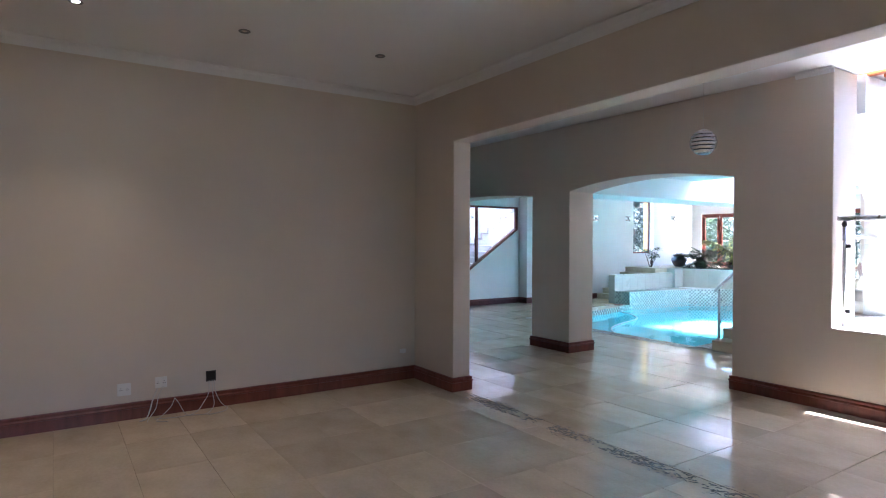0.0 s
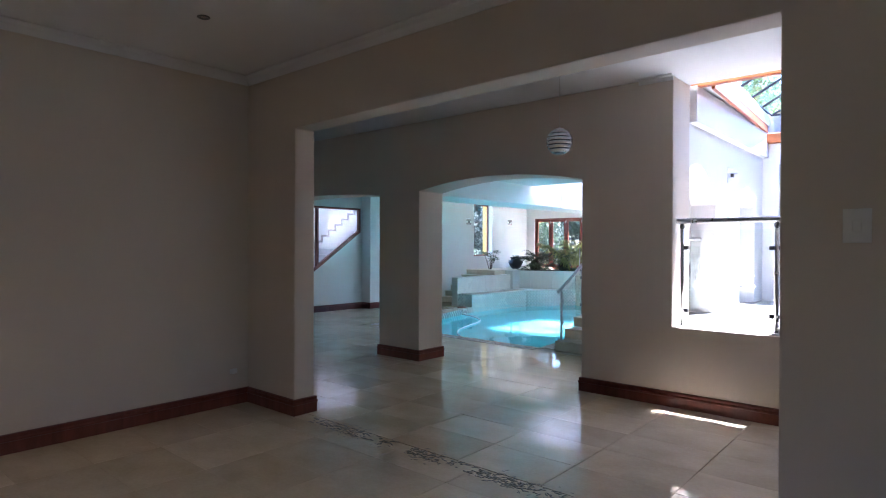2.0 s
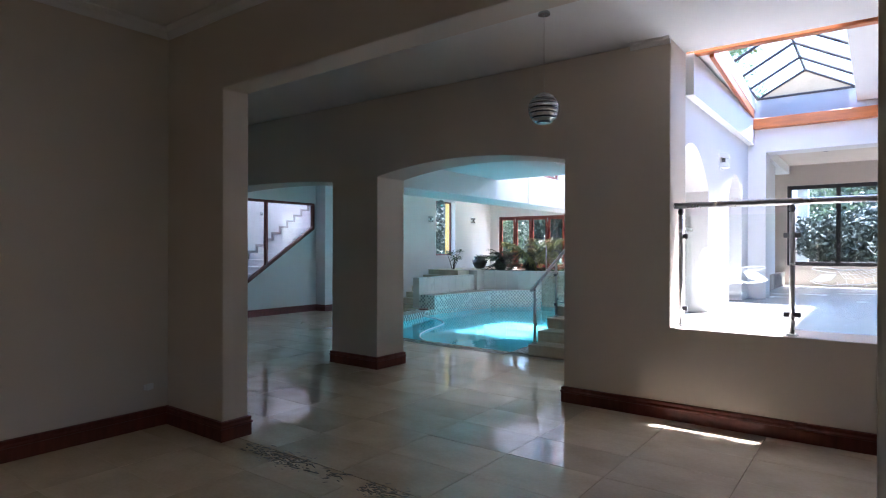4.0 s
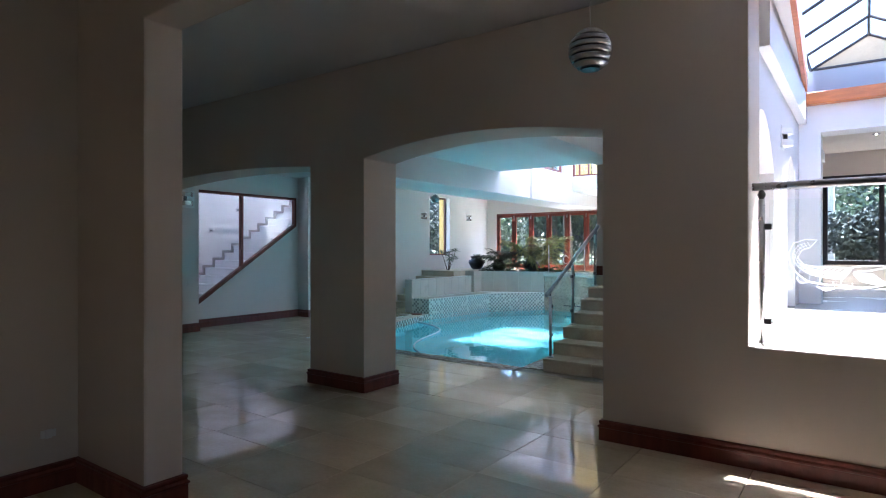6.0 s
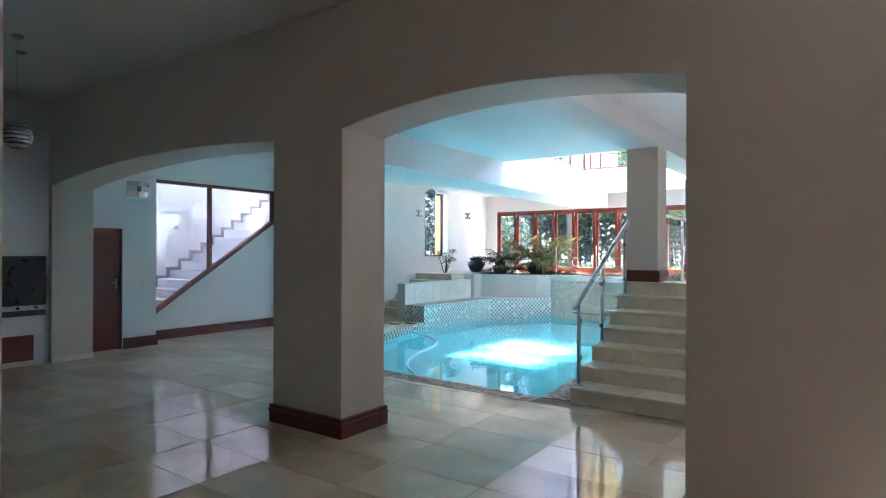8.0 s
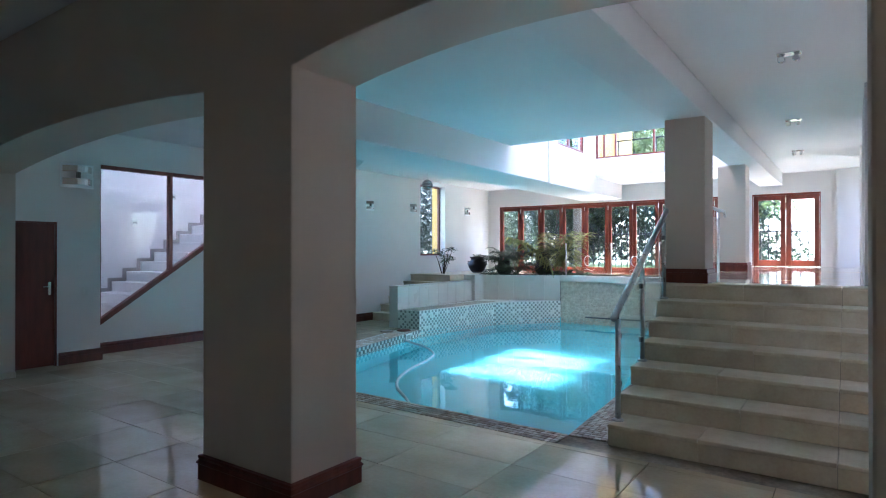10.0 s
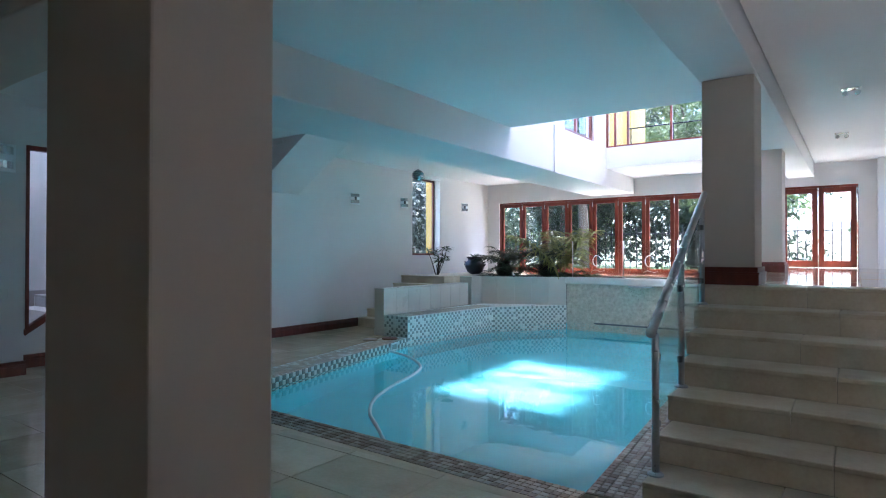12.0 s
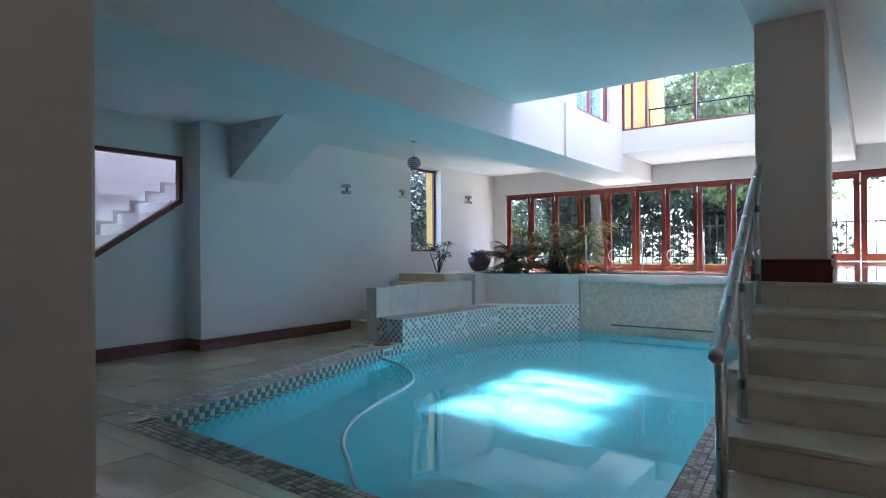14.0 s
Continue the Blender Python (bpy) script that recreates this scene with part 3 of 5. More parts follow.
# mosaic bench round the far left corner
bench = structure("pool_bench", slab([(-4.62, 6.68), COR, BEN, FAR_L, (-2.84, 10.43), (-4.50, 9.75)], "z", -1.34, 0.352), M_MOSA, "raised pool bench clad in checkered mosaic", "bench")
rng = random.Random(5)
pale, dark = [], []
faces = [((-4.60, 6.676, -0.3), (COR[0], 6.676, -0.3), 0.65), ((COR[0] + 0.004, COR[1], -0.3), (BEN[0] + 0.004, BEN[1], -0.3), 0.65), ((BEN[0] + 0.003, BEN[1] - 0.003, -0.3), (FAR_L[0] + 0.003, FAR_L[1] - 0.003, -0.3), 0.65)]
for p, q, h in faces:
    for i, j, o, u, v, n in mosaic_cells(p, q, (p[0], p[1], p[2] + h), 0.05):
        (dark if (i + j) % 2 and rng.random() < 0.86 else pale).append((o, u, v, n))
tiles_mesh("mosaic_pale", M_MOSA, pale, 0.004, bench)
tiles_mesh("mosaic_dark", M_MOSB, dark, 0.004, bench)
cop = []
for i, j, o, u, v, n in mosaic_cells((-4.58, 6.70, 0.353), (-4.13, 6.70, 0.353), (-4.38, 9.35, 0.353), 0.07):
    cop.append((o, u, v, n))
tiles_mesh("bench_top_tiles", M_COPA, cop, 0.004, bench)

# coping round the pool
coping = tagged(empty("pool_coping", 0, 0, 0), "brown and cream stone mosaic edging round the pool", "pool edging", kind="structure")
def strip_quads(p, q, w, side):
    p, q = Vector((*p, 0.0)), Vector((*q, 0.0))
    d = (q - p).normalized()
    s = Vector((-d.y, d.x, 0)) * side * w
    return p, q, p + s
edge_body = bmesh.new()
def prism(p, q, w, side, bmx):
    a, b, c = strip_quads(p, q, w, side)
    e = b + (c - a)
    slab([(a.x, a.y), (b.x, b.y), (e.x, e.y), (c.x, c.y)], "z", -0.25, -0.006, bmx)
prism(NEAR_L, NEAR_R, 0.26, -1, edge_body)
prism(NEAR_R, MID_R, 0.42, -1, edge_body)
prism(COR, NEAR_L, 0.42, -1, edge_body)
part("coping_bed", edge_body, M_GROUT, coping)
cells = []
a, b, c = strip_quads(NEAR_L, NEAR_R, 0.26, -1)
cells += mosaic_cells(a + Vector((0, 0, -0.006)), b + Vector((0, 0, -0.006)), c + Vector((0, 0, -0.006)), 0.052)
a, b, c = strip_quads(NEAR_R, MID_R, 0.36, -1)
near = mosaic_cells(a + Vector((0, 0, -0.006)), b + Vector((0, 0, -0.006)), c + Vector((0, 0, -0.006)), 0.052)
cells += near
pa, pb = [], []
for i, j, o, u, v, n in cells:
    if n.z < 0:
        u, v, n = v, u, -n
    (pa if rng.random() < 0.55 else pb).append((o, u, v, n))
tiles_mesh("coping_tan", M_COPA, pa, 0.007, coping)
tiles_mesh("coping_brown", M_COPB, pb, 0.007, coping)
pa, pb = [], []
a, b, c = strip_quads(COR, NEAR_L, 0.40, -1)
for i, j, o, u, v, n in mosaic_cells(a + Vector((0, 0, -0.006)), b + Vector((0, 0, -0.006)), c + Vector((0, 0, -0.006)), 0.062):
    if n.z < 0:
        u, v, n = v, u, -n
    ((pa if (i + j) % 2 else pb) if j > 4 else (pa if rng.random() < 0.8 else pb)).append((o, u, v, n))
tiles_mesh("coping_west_tan", M_COPA, pa, 0.007, coping)
tiles_mesh("coping_west_pale", M_MOSA, pb, 0.007, coping)
pale, dark = [], []
for p, q in ((COR, NEAR_L), (NEAR_L, NEAR_R), (NEAR_R, MID_R)):
    for i, j, o, u, v, n in mosaic_cells((*p, -0.25), (*q, -0.25), (*p, -0.005), 0.062):
        o = o - n * 0.004 * (1 if n.dot(Vector((-1.5, 5, o.z)) - o) < 0 else -1)
        if n.dot(Vector((-1.5, 5, o.z)) - o) < 0:
            u, v, n = v, u, -n
        (dark if (i + j) % 2 else pale).append((o, u, v, n))
tiles_mesh("waterline_pale", M_MOSA, pale, 0.004, coping)
tiles_mesh("waterline_dark", M_MOSB, dark, 0.004, coping)

# mosaic steps beside the pool on the right
right_bench = structure("mosaic_block", box(0.50, 0.94, 6.1, 10.4, -0.2, 0.22, bevel=0.004), M_MOSA, "stepped mosaic upstand beside the pool", "bench")
upper_block = part("upper_block", box(0.60, 0.94, 6.5, 10.4, 0.22, 0.47, bevel=0.004), M_MOSA, right_bench)
pale, dark = [], []
for p, q, z0, z1 in (((0.50, 6.097), (0.94, 6.097), 0.0, 0.22), ((0.60, 6.497), (0.94, 6.497), 0.22, 0.47), ((0.497, 10.3), (0.497, 6.1), -0.1, 0.22)):
    for i, j, o, u, v, n in mosaic_cells((*p, z0), (*q, z0), (*p, z1), 0.062):
        (dark if rng.random() < 0.3 else pale).append((o, u, v, n))
tiles_mesh("mosaic_pale", M_MOSA, pale, 0.004, right_bench)
tiles_mesh("mosaic_dark", M_COPA, dark, 0.004, right_bench)

# skimmer mouth and lids
skimmer = tagged(empty("skimmer", -3.98, 6.08, 0), "square white pool skimmer mouth in the mosaic edge", "skimmer")
d = Vector((NEAR_L[0] - COR[0], NEAR_L[1] - COR[1])).normalized()
ang = math.degrees(math.atan2(d.y, d.x))
skimmer.matrix_world = pose(-3.95, 6.14, -0.13, 0, 0, ang)
bm = box(-0.11, 0.11, 0.012, 0.03, 0.10, 0.125)
box(-0.11, 0.11, 0.012, 0.03, 0.0, 0.02, bm)
box(-0.11, -0.085, 0.012, 0.03, 0.0, 0.125, bm)
box(0.085, 0.11, 0.012, 0.03, 0.0, 0.125, bm)
part("frame", bm, M_WHITEPL, skimmer)
part("flap", box(-0.085, 0.085, 0.008, 0.016, 0.02, 0.10), M_MOSB, skimmer)
lid = tagged(link("drain_cover", lathe([(0.13, 0), (0.13, 0.018), (0.12, 0.026), (0.05, 0.03)], 28), M_TERRA, smooth=False), "round reddish skimmer lid on the mosaic edge", "lid")
lid.location = (-4.22, 6.38, 0.002)
lid2 = tagged(link("drain_cover", lathe([(0.12, 0), (0.12, 0.014), (0.11, 0.02), (0.04, 0.024)], 28), M_COPB), "round brown drain lid on the mosaic edge", "lid")
lid2.location = (-4.40, 6.10, 0.002)

# suction hose floating on the water
hp = []
ctrl = [Vector(p) for p in ((-3.90, 6.02, -0.12), (-3.3, 5.75, -0.115), (-2.75, 5.3, -0.115), (-2.48, 4.8, -0.115), (-2.3, 4.2, -0.115), (-2.05, 3.6, -0.115), (-1.72, 3.15, -0.115), (-1.35, 2.85, -0.13), (-1.0, 2.62, -0.25), (-0.6, 2.75, -0.75), (0.1, 2.9, -1.1))]
for i in range(len(ctrl) - 1):
    p0, p1, p2, p3 = ctrl[max(i - 1, 0)], ctrl[i], ctrl[i + 1], ctrl[min(i + 2, len(ctrl) - 1)]
    for s in range(6):
        t = s / 6
        hp.append(0.5 * ((2 * p1) + (p2 - p0) * t + (2 * p0 - 5 * p1 + 4 * p2 - p3) * t * t + (3 * p1 - p0 - 3 * p2 + p3) * t ** 3))
hp.append(ctrl[-1])
hose = tagged(link("pool_hose", tube([tuple(p) for p in hp], [0.019 if i % 2 else 0.017 for i in range(len(hp))], 10), M_HOSE, smooth=True), "pale ribbed pool cleaner hose curving on the water", "hose")

# stone clad wall behind the pool with its cap
stone = structure("wall_stone", box(-2.82, 0.94, 10.40, 10.56, -0.4, 0.80), M_STONE, "rough split-stone clad wall at the pool end", "wall")
bm = bmesh.new()
rng = random.Random(9)
z = -0.25
while z < 0.79:
    h = rng.uniform(0.018, 0.036)
    x = -2.82
    while x < 0.93:
        w = rng.uniform(0.03, 0.075)
        dpt = rng.uniform(0.002, 0.022)
        x1, z1 = min(x + w, 0.94), min(z + h, 0.798)
        a = [bm.verts.new((xx, 10.401, zz)) for xx, zz in ((x, z), (x1, z), (x1, z1), (x, z1))]
        b = [bm.verts.new((xx, 10.40 - dpt * rng.uniform(0.6, 1), zz)) for xx, zz in ((x + 0.006, z + 0.004), (x1 - 0.006, z + 0.004), (x1 - 0.006, z1 - 0.004), (x + 0.006, z1 - 0.004))]
        bm.faces.new(b)
        for k in range(4):
            bm.faces.new((a[k], a[(k + 1) % 4], b[(k + 1) % 4], b[k]))
        x += w
    z += h
chips = part("stone_chip_courses", bm, M_STONE, stone)
chips["kind"] = "stuff"
structure("trim_cap", box(-2.84, 0.945, 10.36, 10.60, 0.80, WALK, bevel=0.01), M_PLTILE, "pale stone capping on the pool wall", "trim")
spout = tagged(link("water_spout", box(-1.52, -1.05, 10.30, 10.40, 0.772, 0.796, bevel=0.006), M_STEEL), "flat steel water spout in the stone wall", "spout")
bar = tagged(empty("pool_bar", -1.3, 10.33, 0.02), "long stainless grab bar just above the water", "grab bar")
part("bar", tube([(-0.9, 0, 0), (0.95, 0, 0)], 0.016), M_DARKST, bar)
for x in (-0.75, 0.7):
    part("bracket", tube([(x, 0, 0), (x, 0.075, 0)], 0.011), M_STEEL, bar)


# ---- stairs up from the pool floor ----
R, T, SX1, SY = 0.165, 0.355, 3.49, 2.20
stairs = tagged(empty("staircase", 0, 0, 0), "seven cream limestone steps with worn stained risers", "staircase")
JOINTS = (1.80, 2.62)
for k in range(7):
    y0, z1, SX0 = SY + T * k, R * (k + 1), 1.15 - 0.022 * k
    core = part("step", box(SX0 + 0.012, SX1, y0 + 0.03, 4.365, z1 - R, z1 - 0.03), M_GROUT, stairs)
    off = 0.22 * (k % 2)
    xs = [SX0] + [JOINTS[0] + off, JOINTS[1]] + [SX1]
    for xa, xb in zip(xs, xs[1:]):
        part("riser", box(xa + 0.0015, xb - 0.0015, y0 + 0.012, y0 + 0.032, z1 - R, z1 - 0.03), M_STEP, core)
        part("tread", box(xa + 0.0015, xb - 0.0015, y0 - 0.006, y0 + T + 0.012, z1 - 0.03, z1, bevel=0.005), M_STEP, core)
    part("side", box(SX0, SX0 + 0.012, y0 + 0.012, 4.365, z1 - R, z1 - 0.03), M_STEP, core)

# stair balustrade
rail = tagged(empty("stair_railing", 0, 0, 0), "brushed steel stair handrail with glass infill", "railing")
RAIL0, RAIL1 = Vector((1.19, 2.30, 1.015)), Vector((1.035, 4.45, 1.955))


def rail_at(y):
    return RAIL0 + (RAIL1 - RAIL0) * ((y - RAIL0.y) / (RAIL1.y - RAIL0.y))


posts = [(rail_at(y).x, y, z0, rail_at(y).z - 0.07) for y, z0 in ((2.34, R), (3.20, 3 * R), (4.25, 6 * R))]
for x, y, z0, z1 in posts:
    po = part("post", tube([(x, y, z0), (x, y, z1)], 0.021, 14), M_STEEL, rail, smooth=True)
    part("collar", lathe([(0.045, 0), (0.045, 0.008), (0.036, 0.016), (0.022, 0.02)], 18, at=(x, y, z0)), M_STEEL, po)
    part("neck", tube([(x, y, z1 - 0.005), (x, y, z1 + 0.055)], 0.011), M_DARKST, po)
part("handrail", tube([tuple(rail_at(2.21)), tuple(rail_at(2.24)), tuple(rail_at(4.40)), tuple(rail_at(4.47))], 0.027, 16), M_STEEL, rail, smooth=True)
for (xa, ya, za, ta), (xb, yb, zb, tb) in zip(posts, posts[1:]):
    bm = bmesh.new()
    lean = (xb - xa) / (yb - ya)
    rim = [(ya + 0.05, za + 0.19), (yb - 0.05, zb + 0.08), (yb - 0.05, tb - 0.06), (ya + 0.05, ta - 0.04)]
    rings = [[bm.verts.new((xa + lean * (y - ya) + dx, y, z)) for y, z in rim] for dx in (-0.005, 0.005)]
    bm.faces.new(rings[0])
    bm.faces.new(rings[1][::-1])
    for i in range(4):
        j = (i + 1) % 4
        bm.faces.new((rings[0][i], rings[0][j], rings[1][j], rings[1][i]))
    g = part("glass_panel", bm, M_GLASS, rail)
    g.visible_shadow = False
    for y, z in ((ya + 0.04, za + 0.28), (ya + 0.04, ta - 0.14), (yb - 0.04, zb + 0.2), (yb - 0.04, tb - 0.16)):
        x = xa + lean * (y - ya)
        part("clamp", box(x - 0.015, x + 0.015, y - 0.025, y + 0.025, z - 0.022, z + 0.022, bevel=0.004), M_DARKST, rail)

# square columns on the deck
def column(x0, x1, y0, y1):
    c = tagged(empty("column", (x0 + x1) / 2, (y0 + y1) / 2, DECK), "square white plaster column with mahogany base", "column", group="hall columns")
    w, d = (x1 - x0) / 2, (y1 - y0) / 2
    part("shaft", box(-w, w, -d, d, -0.01, 2.92 - DECK, bevel=0.006), M_ROOM, c)
    h = 0.15
    for s, e in (((-w - 0.03, w + 0.03, -d - 0.03, d + 0.03), (0, h * 0.6)), ((-w - 0.036, w + 0.036, -d - 0.036, d + 0.036), (h * 0.6, h * 0.72)), ((-w - 0.022, w + 0.022, -d - 0.022, d + 0.022), (h * 0.72, h))):
        part("skirting", box(*s, *e, bevel=0.004), M_MAHOG, c)
    return c
column(1.02, 1.43, 4.40, 4.82)
column(0.84, 1.26, 8.5, 8.92)

# back balustrade rail at the deck edge by the far column
br = tagged(empty("deck_railing", 1.0, 6.0, DECK), "brushed steel railing beside the upper hall column", "railing")
for y in (-1.2, 0.2, 1.6):
    part("post", tube([(0, y, 0), (0, y, 0.95)], 0.02, 12), M_STEEL, br, smooth=True)
part("handrail", tube([(0, -1.3, 0.98), (0, 2.1, 0.98), (0, 2.2, 0.9)], 0.025, 12), M_STEEL, br, smooth=True)
for y0 in (-1.15, 0.25):
    g = part("glass_panel", box(-0.005, 0.005, y0, y0 + 1.3, 0.12, 0.85), M_GLASS, br)
    g.visible_shadow = False

# ---- steps and low wall beside the pool ----
lstep = tagged(empty("side_staircase", 0, 0, 0), "cream stone steps rising along the white wall", "staircase")
for k in range(6):
    y0, z1 = 7.40 + 0.27 * k, 0.16 * (k + 1)
    y1 = 12.38 if k == 5 else y0 + 0.33
    st = part("step", box(WX, -4.80, y0 + 0.02, y1, max(-0.01, z1 - 0.34), z1 - 0.03), M_STEP, lstep)
    part("tread", box(WX, -4.80, y0, y1, z1 - 0.03, z1, bevel=0.004), M_STEP, st)
low = structure("wall_low", box(-4.79, -4.60, 6.66, 9.72, -0.02, 0.80), M_GROUT, "low garden wall clad in pale upright tiles", "wall")
yy = 6.66
for i in range(9):
    y1 = yy + 0.339
    part("tile", box(-4.60, -4.588, yy + 0.002, y1 - 0.002, 0.352, 0.80), M_PLTILE, low)
    yy = y1
part("end_tile", box(-4.80, -4.585, 6.648, 6.66, 0.0, 0.80), M_PLTILE, low)
part("cap", box(-4.81, -4.58, 6.64, 9.35, 0.80, 0.815, bevel=0.003), M_PLTILE, low)
part("pier", box(-4.82, -4.50, 9.35, 9.76, 0.352, 0.945, bevel=0.004), M_PLTILE, low)

# planter box between the low wall and the stone wall
PA, PB = (-4.50, 9.74), (-2.84, 10.42)
planter = structure("planter", slab([(PA[0], PA[1] + 0.012), (PB[0], PB[1] + 0.012), (PB[0], 11.5), (-4.72, 11.5), (-4.72, PA[1] + 0.012)], "z", 0.30, 0.90), M_SOIL, "raised planting bed faced with pale stone tiles", "planter")
dx, dy = (PB[0] - PA[0]) / 5, (PB[1] - PA[1]) / 5
for i in range(5):
    a = (PA[0] + dx * (i + 0.006), PA[1] + dy * (i + 0.006))
    b = (PA[0] + dx * (i + 0.994), PA[1] + dy * (i + 0.994))
    part("tile", slab([a, b, (b[0], b[1] + 0.03), (a[0], a[1] + 0.03)], "z", 0.352, 0.935), M_PLTILE, planter)

# glass balustrade on the pool wall
bal = tagged(empty("glass_balustrade", 0, 10.47, WALK), "frameless glass balustrade with etched sea horses", "balustrade")
for x in (-2.72, -1.66, -0.63, 0.4):
    part("post", tube([(x, 0, 0), (x, 0, 0.74)], 0.012, 10), M_STEEL, bal, smooth=True)
for x0, x1 in ((-2.70, -1.69), (-1.63, -0.66), (-0.60, 0.37)):
    g = part("glass_panel", box(x0, x1, -0.005, 0.005, 0.06, 0.75), M_GLASS, bal)
    g.visible_shadow = False
    xm = (x0 + x1) / 2
    hook = [(xm + 0.085 * math.cos(a), -0.008, 0.34 + 0.11 * math.sin(a)) for a in [radians(v) for v in range(20, 330, 20)]]
    part("etching", tube(hook, [0.003 + 0.007 * math.sin(math.pi * i / (len(hook) - 1)) for i in range(len(hook))], 6), M_FROST, g)
    part("etching", tube([(xm - 0.12, -0.008, 0.12), (xm - 0.04, -0.008, 0.16), (xm + 0.08, -0.008, 0.12), (xm + 0.16, -0.008, 0.15)], 0.004, 6), M_FROST, g)

# ---- folding doors ----
def leaf(name, x, y, z0, z1, w, group, label, fr=0.085):
    d = tagged(empty(name, x, y, z0), label, "door", group=group)
    h = z1 - z0
    t = 0.022
    part("stile", box(0.004, fr, -t, t, 0, h, bevel=0.003), M_DOORW, d)
    part("stile", box(w - fr, w - 0.004, -t, t, 0, h, bevel=0.003), M_DOORW, d)
    part("rail", box(fr, w - fr, -t, t, 0, fr * 1.3, bevel=0.003), M_DOORW, d)
    part("rail", box(fr, w - fr, -t, t, h - fr, h, bevel=0.003), M_DOORW, d)
    g = part("pane", box(fr - 0.01, w - fr + 0.01, -0.004, 0.004, fr * 1.3 - 0.01, h - fr + 0.01), M_GLASS, d)
    g.visible_shadow = False
    part("hinge", box(w - 0.012, w + 0.012, -t - 0.012, -t, h - 0.16, h - 0.05, bevel=0.002), M_CHROME, d)
    return d
N = 10
W = (0.70 + 5.56) / N
for i in range(N):
    leaf("folding_door", -5.56 + W * i, FY + 0.10, 0.97, 2.71, W, "folding garden doors", "glazed red-brown timber folding door onto the garden")
fr = tagged(empty("door_frame", 0, FY + 0.1, 0), "red-brown timber frame round the folding doors", "door frame")
part("head", box(-5.58, 0.72, -0.06, 0.06, 2.71, 2.75), M_DOORW, fr)
part("jamb", box(-5.58, -5.56, -0.06, 0.06, 0.94, 2.71), M_DOORW, fr)
part("jamb", box(0.70, 0.72, -0.06, 0.06, 0.94, 2.71), M_DOORW, fr)
part("threshold", box(-5.58, 0.72, -0.07, 0.07, 0.93, 0.97), M_DOORW, fr)
for i in range(2):
    leaf("glazed_door", 0.88 + 0.625 * i, FY + 0.10, DECK + 0.01, 2.71, 0.625, "hall garden doors", "glazed red-brown timber door with a garden view", 0.1)
fr = tagged(empty("door_frame", 0, FY + 0.1, 0), "red-brown timber frame round the hall doors", "door frame")
part("head", box(0.86, 2.15, -0.06, 0.06, 2.71, 2.75), M_DOORW, fr)
part("jamb", box(0.86, 0.88, -0.06, 0.06, DECK, 2.71), M_DOORW, fr)
part("jamb", box(2.13, 2.15, -0.06, 0.06, DECK, 2.71), M_DOORW, fr)

# ---- windows ----
def window(name, cx, y0, y1, z0, z1, axis, label, material, bars=(), f=0.05, d=0.05):
    """Framed fixed window in a wall across x ('x') or across y ('y')."""
    w = tagged(empty(name, 0, 0, 0), label, "window", kind="structure")
    def bx(a0, a1, c0, c1, e=d):
        return box(cx - e / 2, cx + e / 2, a0, a1, c0, c1, bevel=0.003) if axis == "x" else box(a0, a1, cx - e / 2, cx + e / 2, c0, c1, bevel=0.003)
    part("window_frame", bx(y0, y0 + f, z0, z1), material, w)
    part("window_frame", bx(y1 - f, y1, z0, z1), material, w)
    part("window_frame", bx(y0 + f, y1 - f, z0, z0 + f), material, w)
    part("window_frame", bx(y0 + f, y1 - f, z1 - f, z1), material, w)
    for b in bars:
        part("mullion", bx(b - f / 2, b + f / 2, z0 + f, z1 - f), material, w)
    g = part("pane", bx(y0 + f, y1 - f, z0 + f, z1 - f, 0.008), M_GLASS, w)
    g.visible_shadow = False
    return w
window("window_1", -6.12, 9.15, 10.2, 1.39, 3.15, "x", "tall narrow mahogany window onto garden foliage", M_MAHOG, f=0.045)
window("window_2", 10.60, -2.04, 1.0, 3.57, 5.3, "y", "wide upper timber window onto treetops", M_DOORW, bars=(-1.86, -1.60, -0.77, 0.2), f=0.04)
window("window_3", -2.13, 8.5, 9.97, 3.6, 5.2, "x", "upper timber window in the void wall", M_DOORW, bars=(9.2,), f=0.07)
window("window_4", 8.46, 3.86, 9.4, 1.28, 2.93, "y", "wide dark-framed garden window", M_ALU, bars=(4.75, 5.65, 6.55, 7.5), f=0.08)
structure("trim_outer_reveal", box(-6.32, -6.165, 10.175, 10.198, 1.39, 3.15), M_YELLOW, "ochre rendered outside reveal of the tall window", "trim")
rail2 = tagged(empty("balcony_railing", -0.5, 10.95, 3.57), "thin dark steel railing outside the upper window", "railing")
part("handrail", tube([(-1.2, 0, 0.42), (1.4, 0, 0.42)], 0.014, 8), M_BLACK, rail2)
for i in range(4):
    part("post", tube([(-1.15 + 0.83 * i, 0, -0.06), (-1.15 + 0.83 * i, 0, 0.42)], 0.012, 8), M_BLACK, rail2)
structure("floor_balcony", box(-2.0, 1.2, 10.76, 11.2, 3.3, 3.51), M_PAVE, "narrow stone balcony outside the upper window", "balcony")
structure("wall_outer_wing", box(-2.35, -1.76, 11.3, 12.3, 3.55, 5.6), M_YELLOW, "ochre rendered outside wall", "wall")

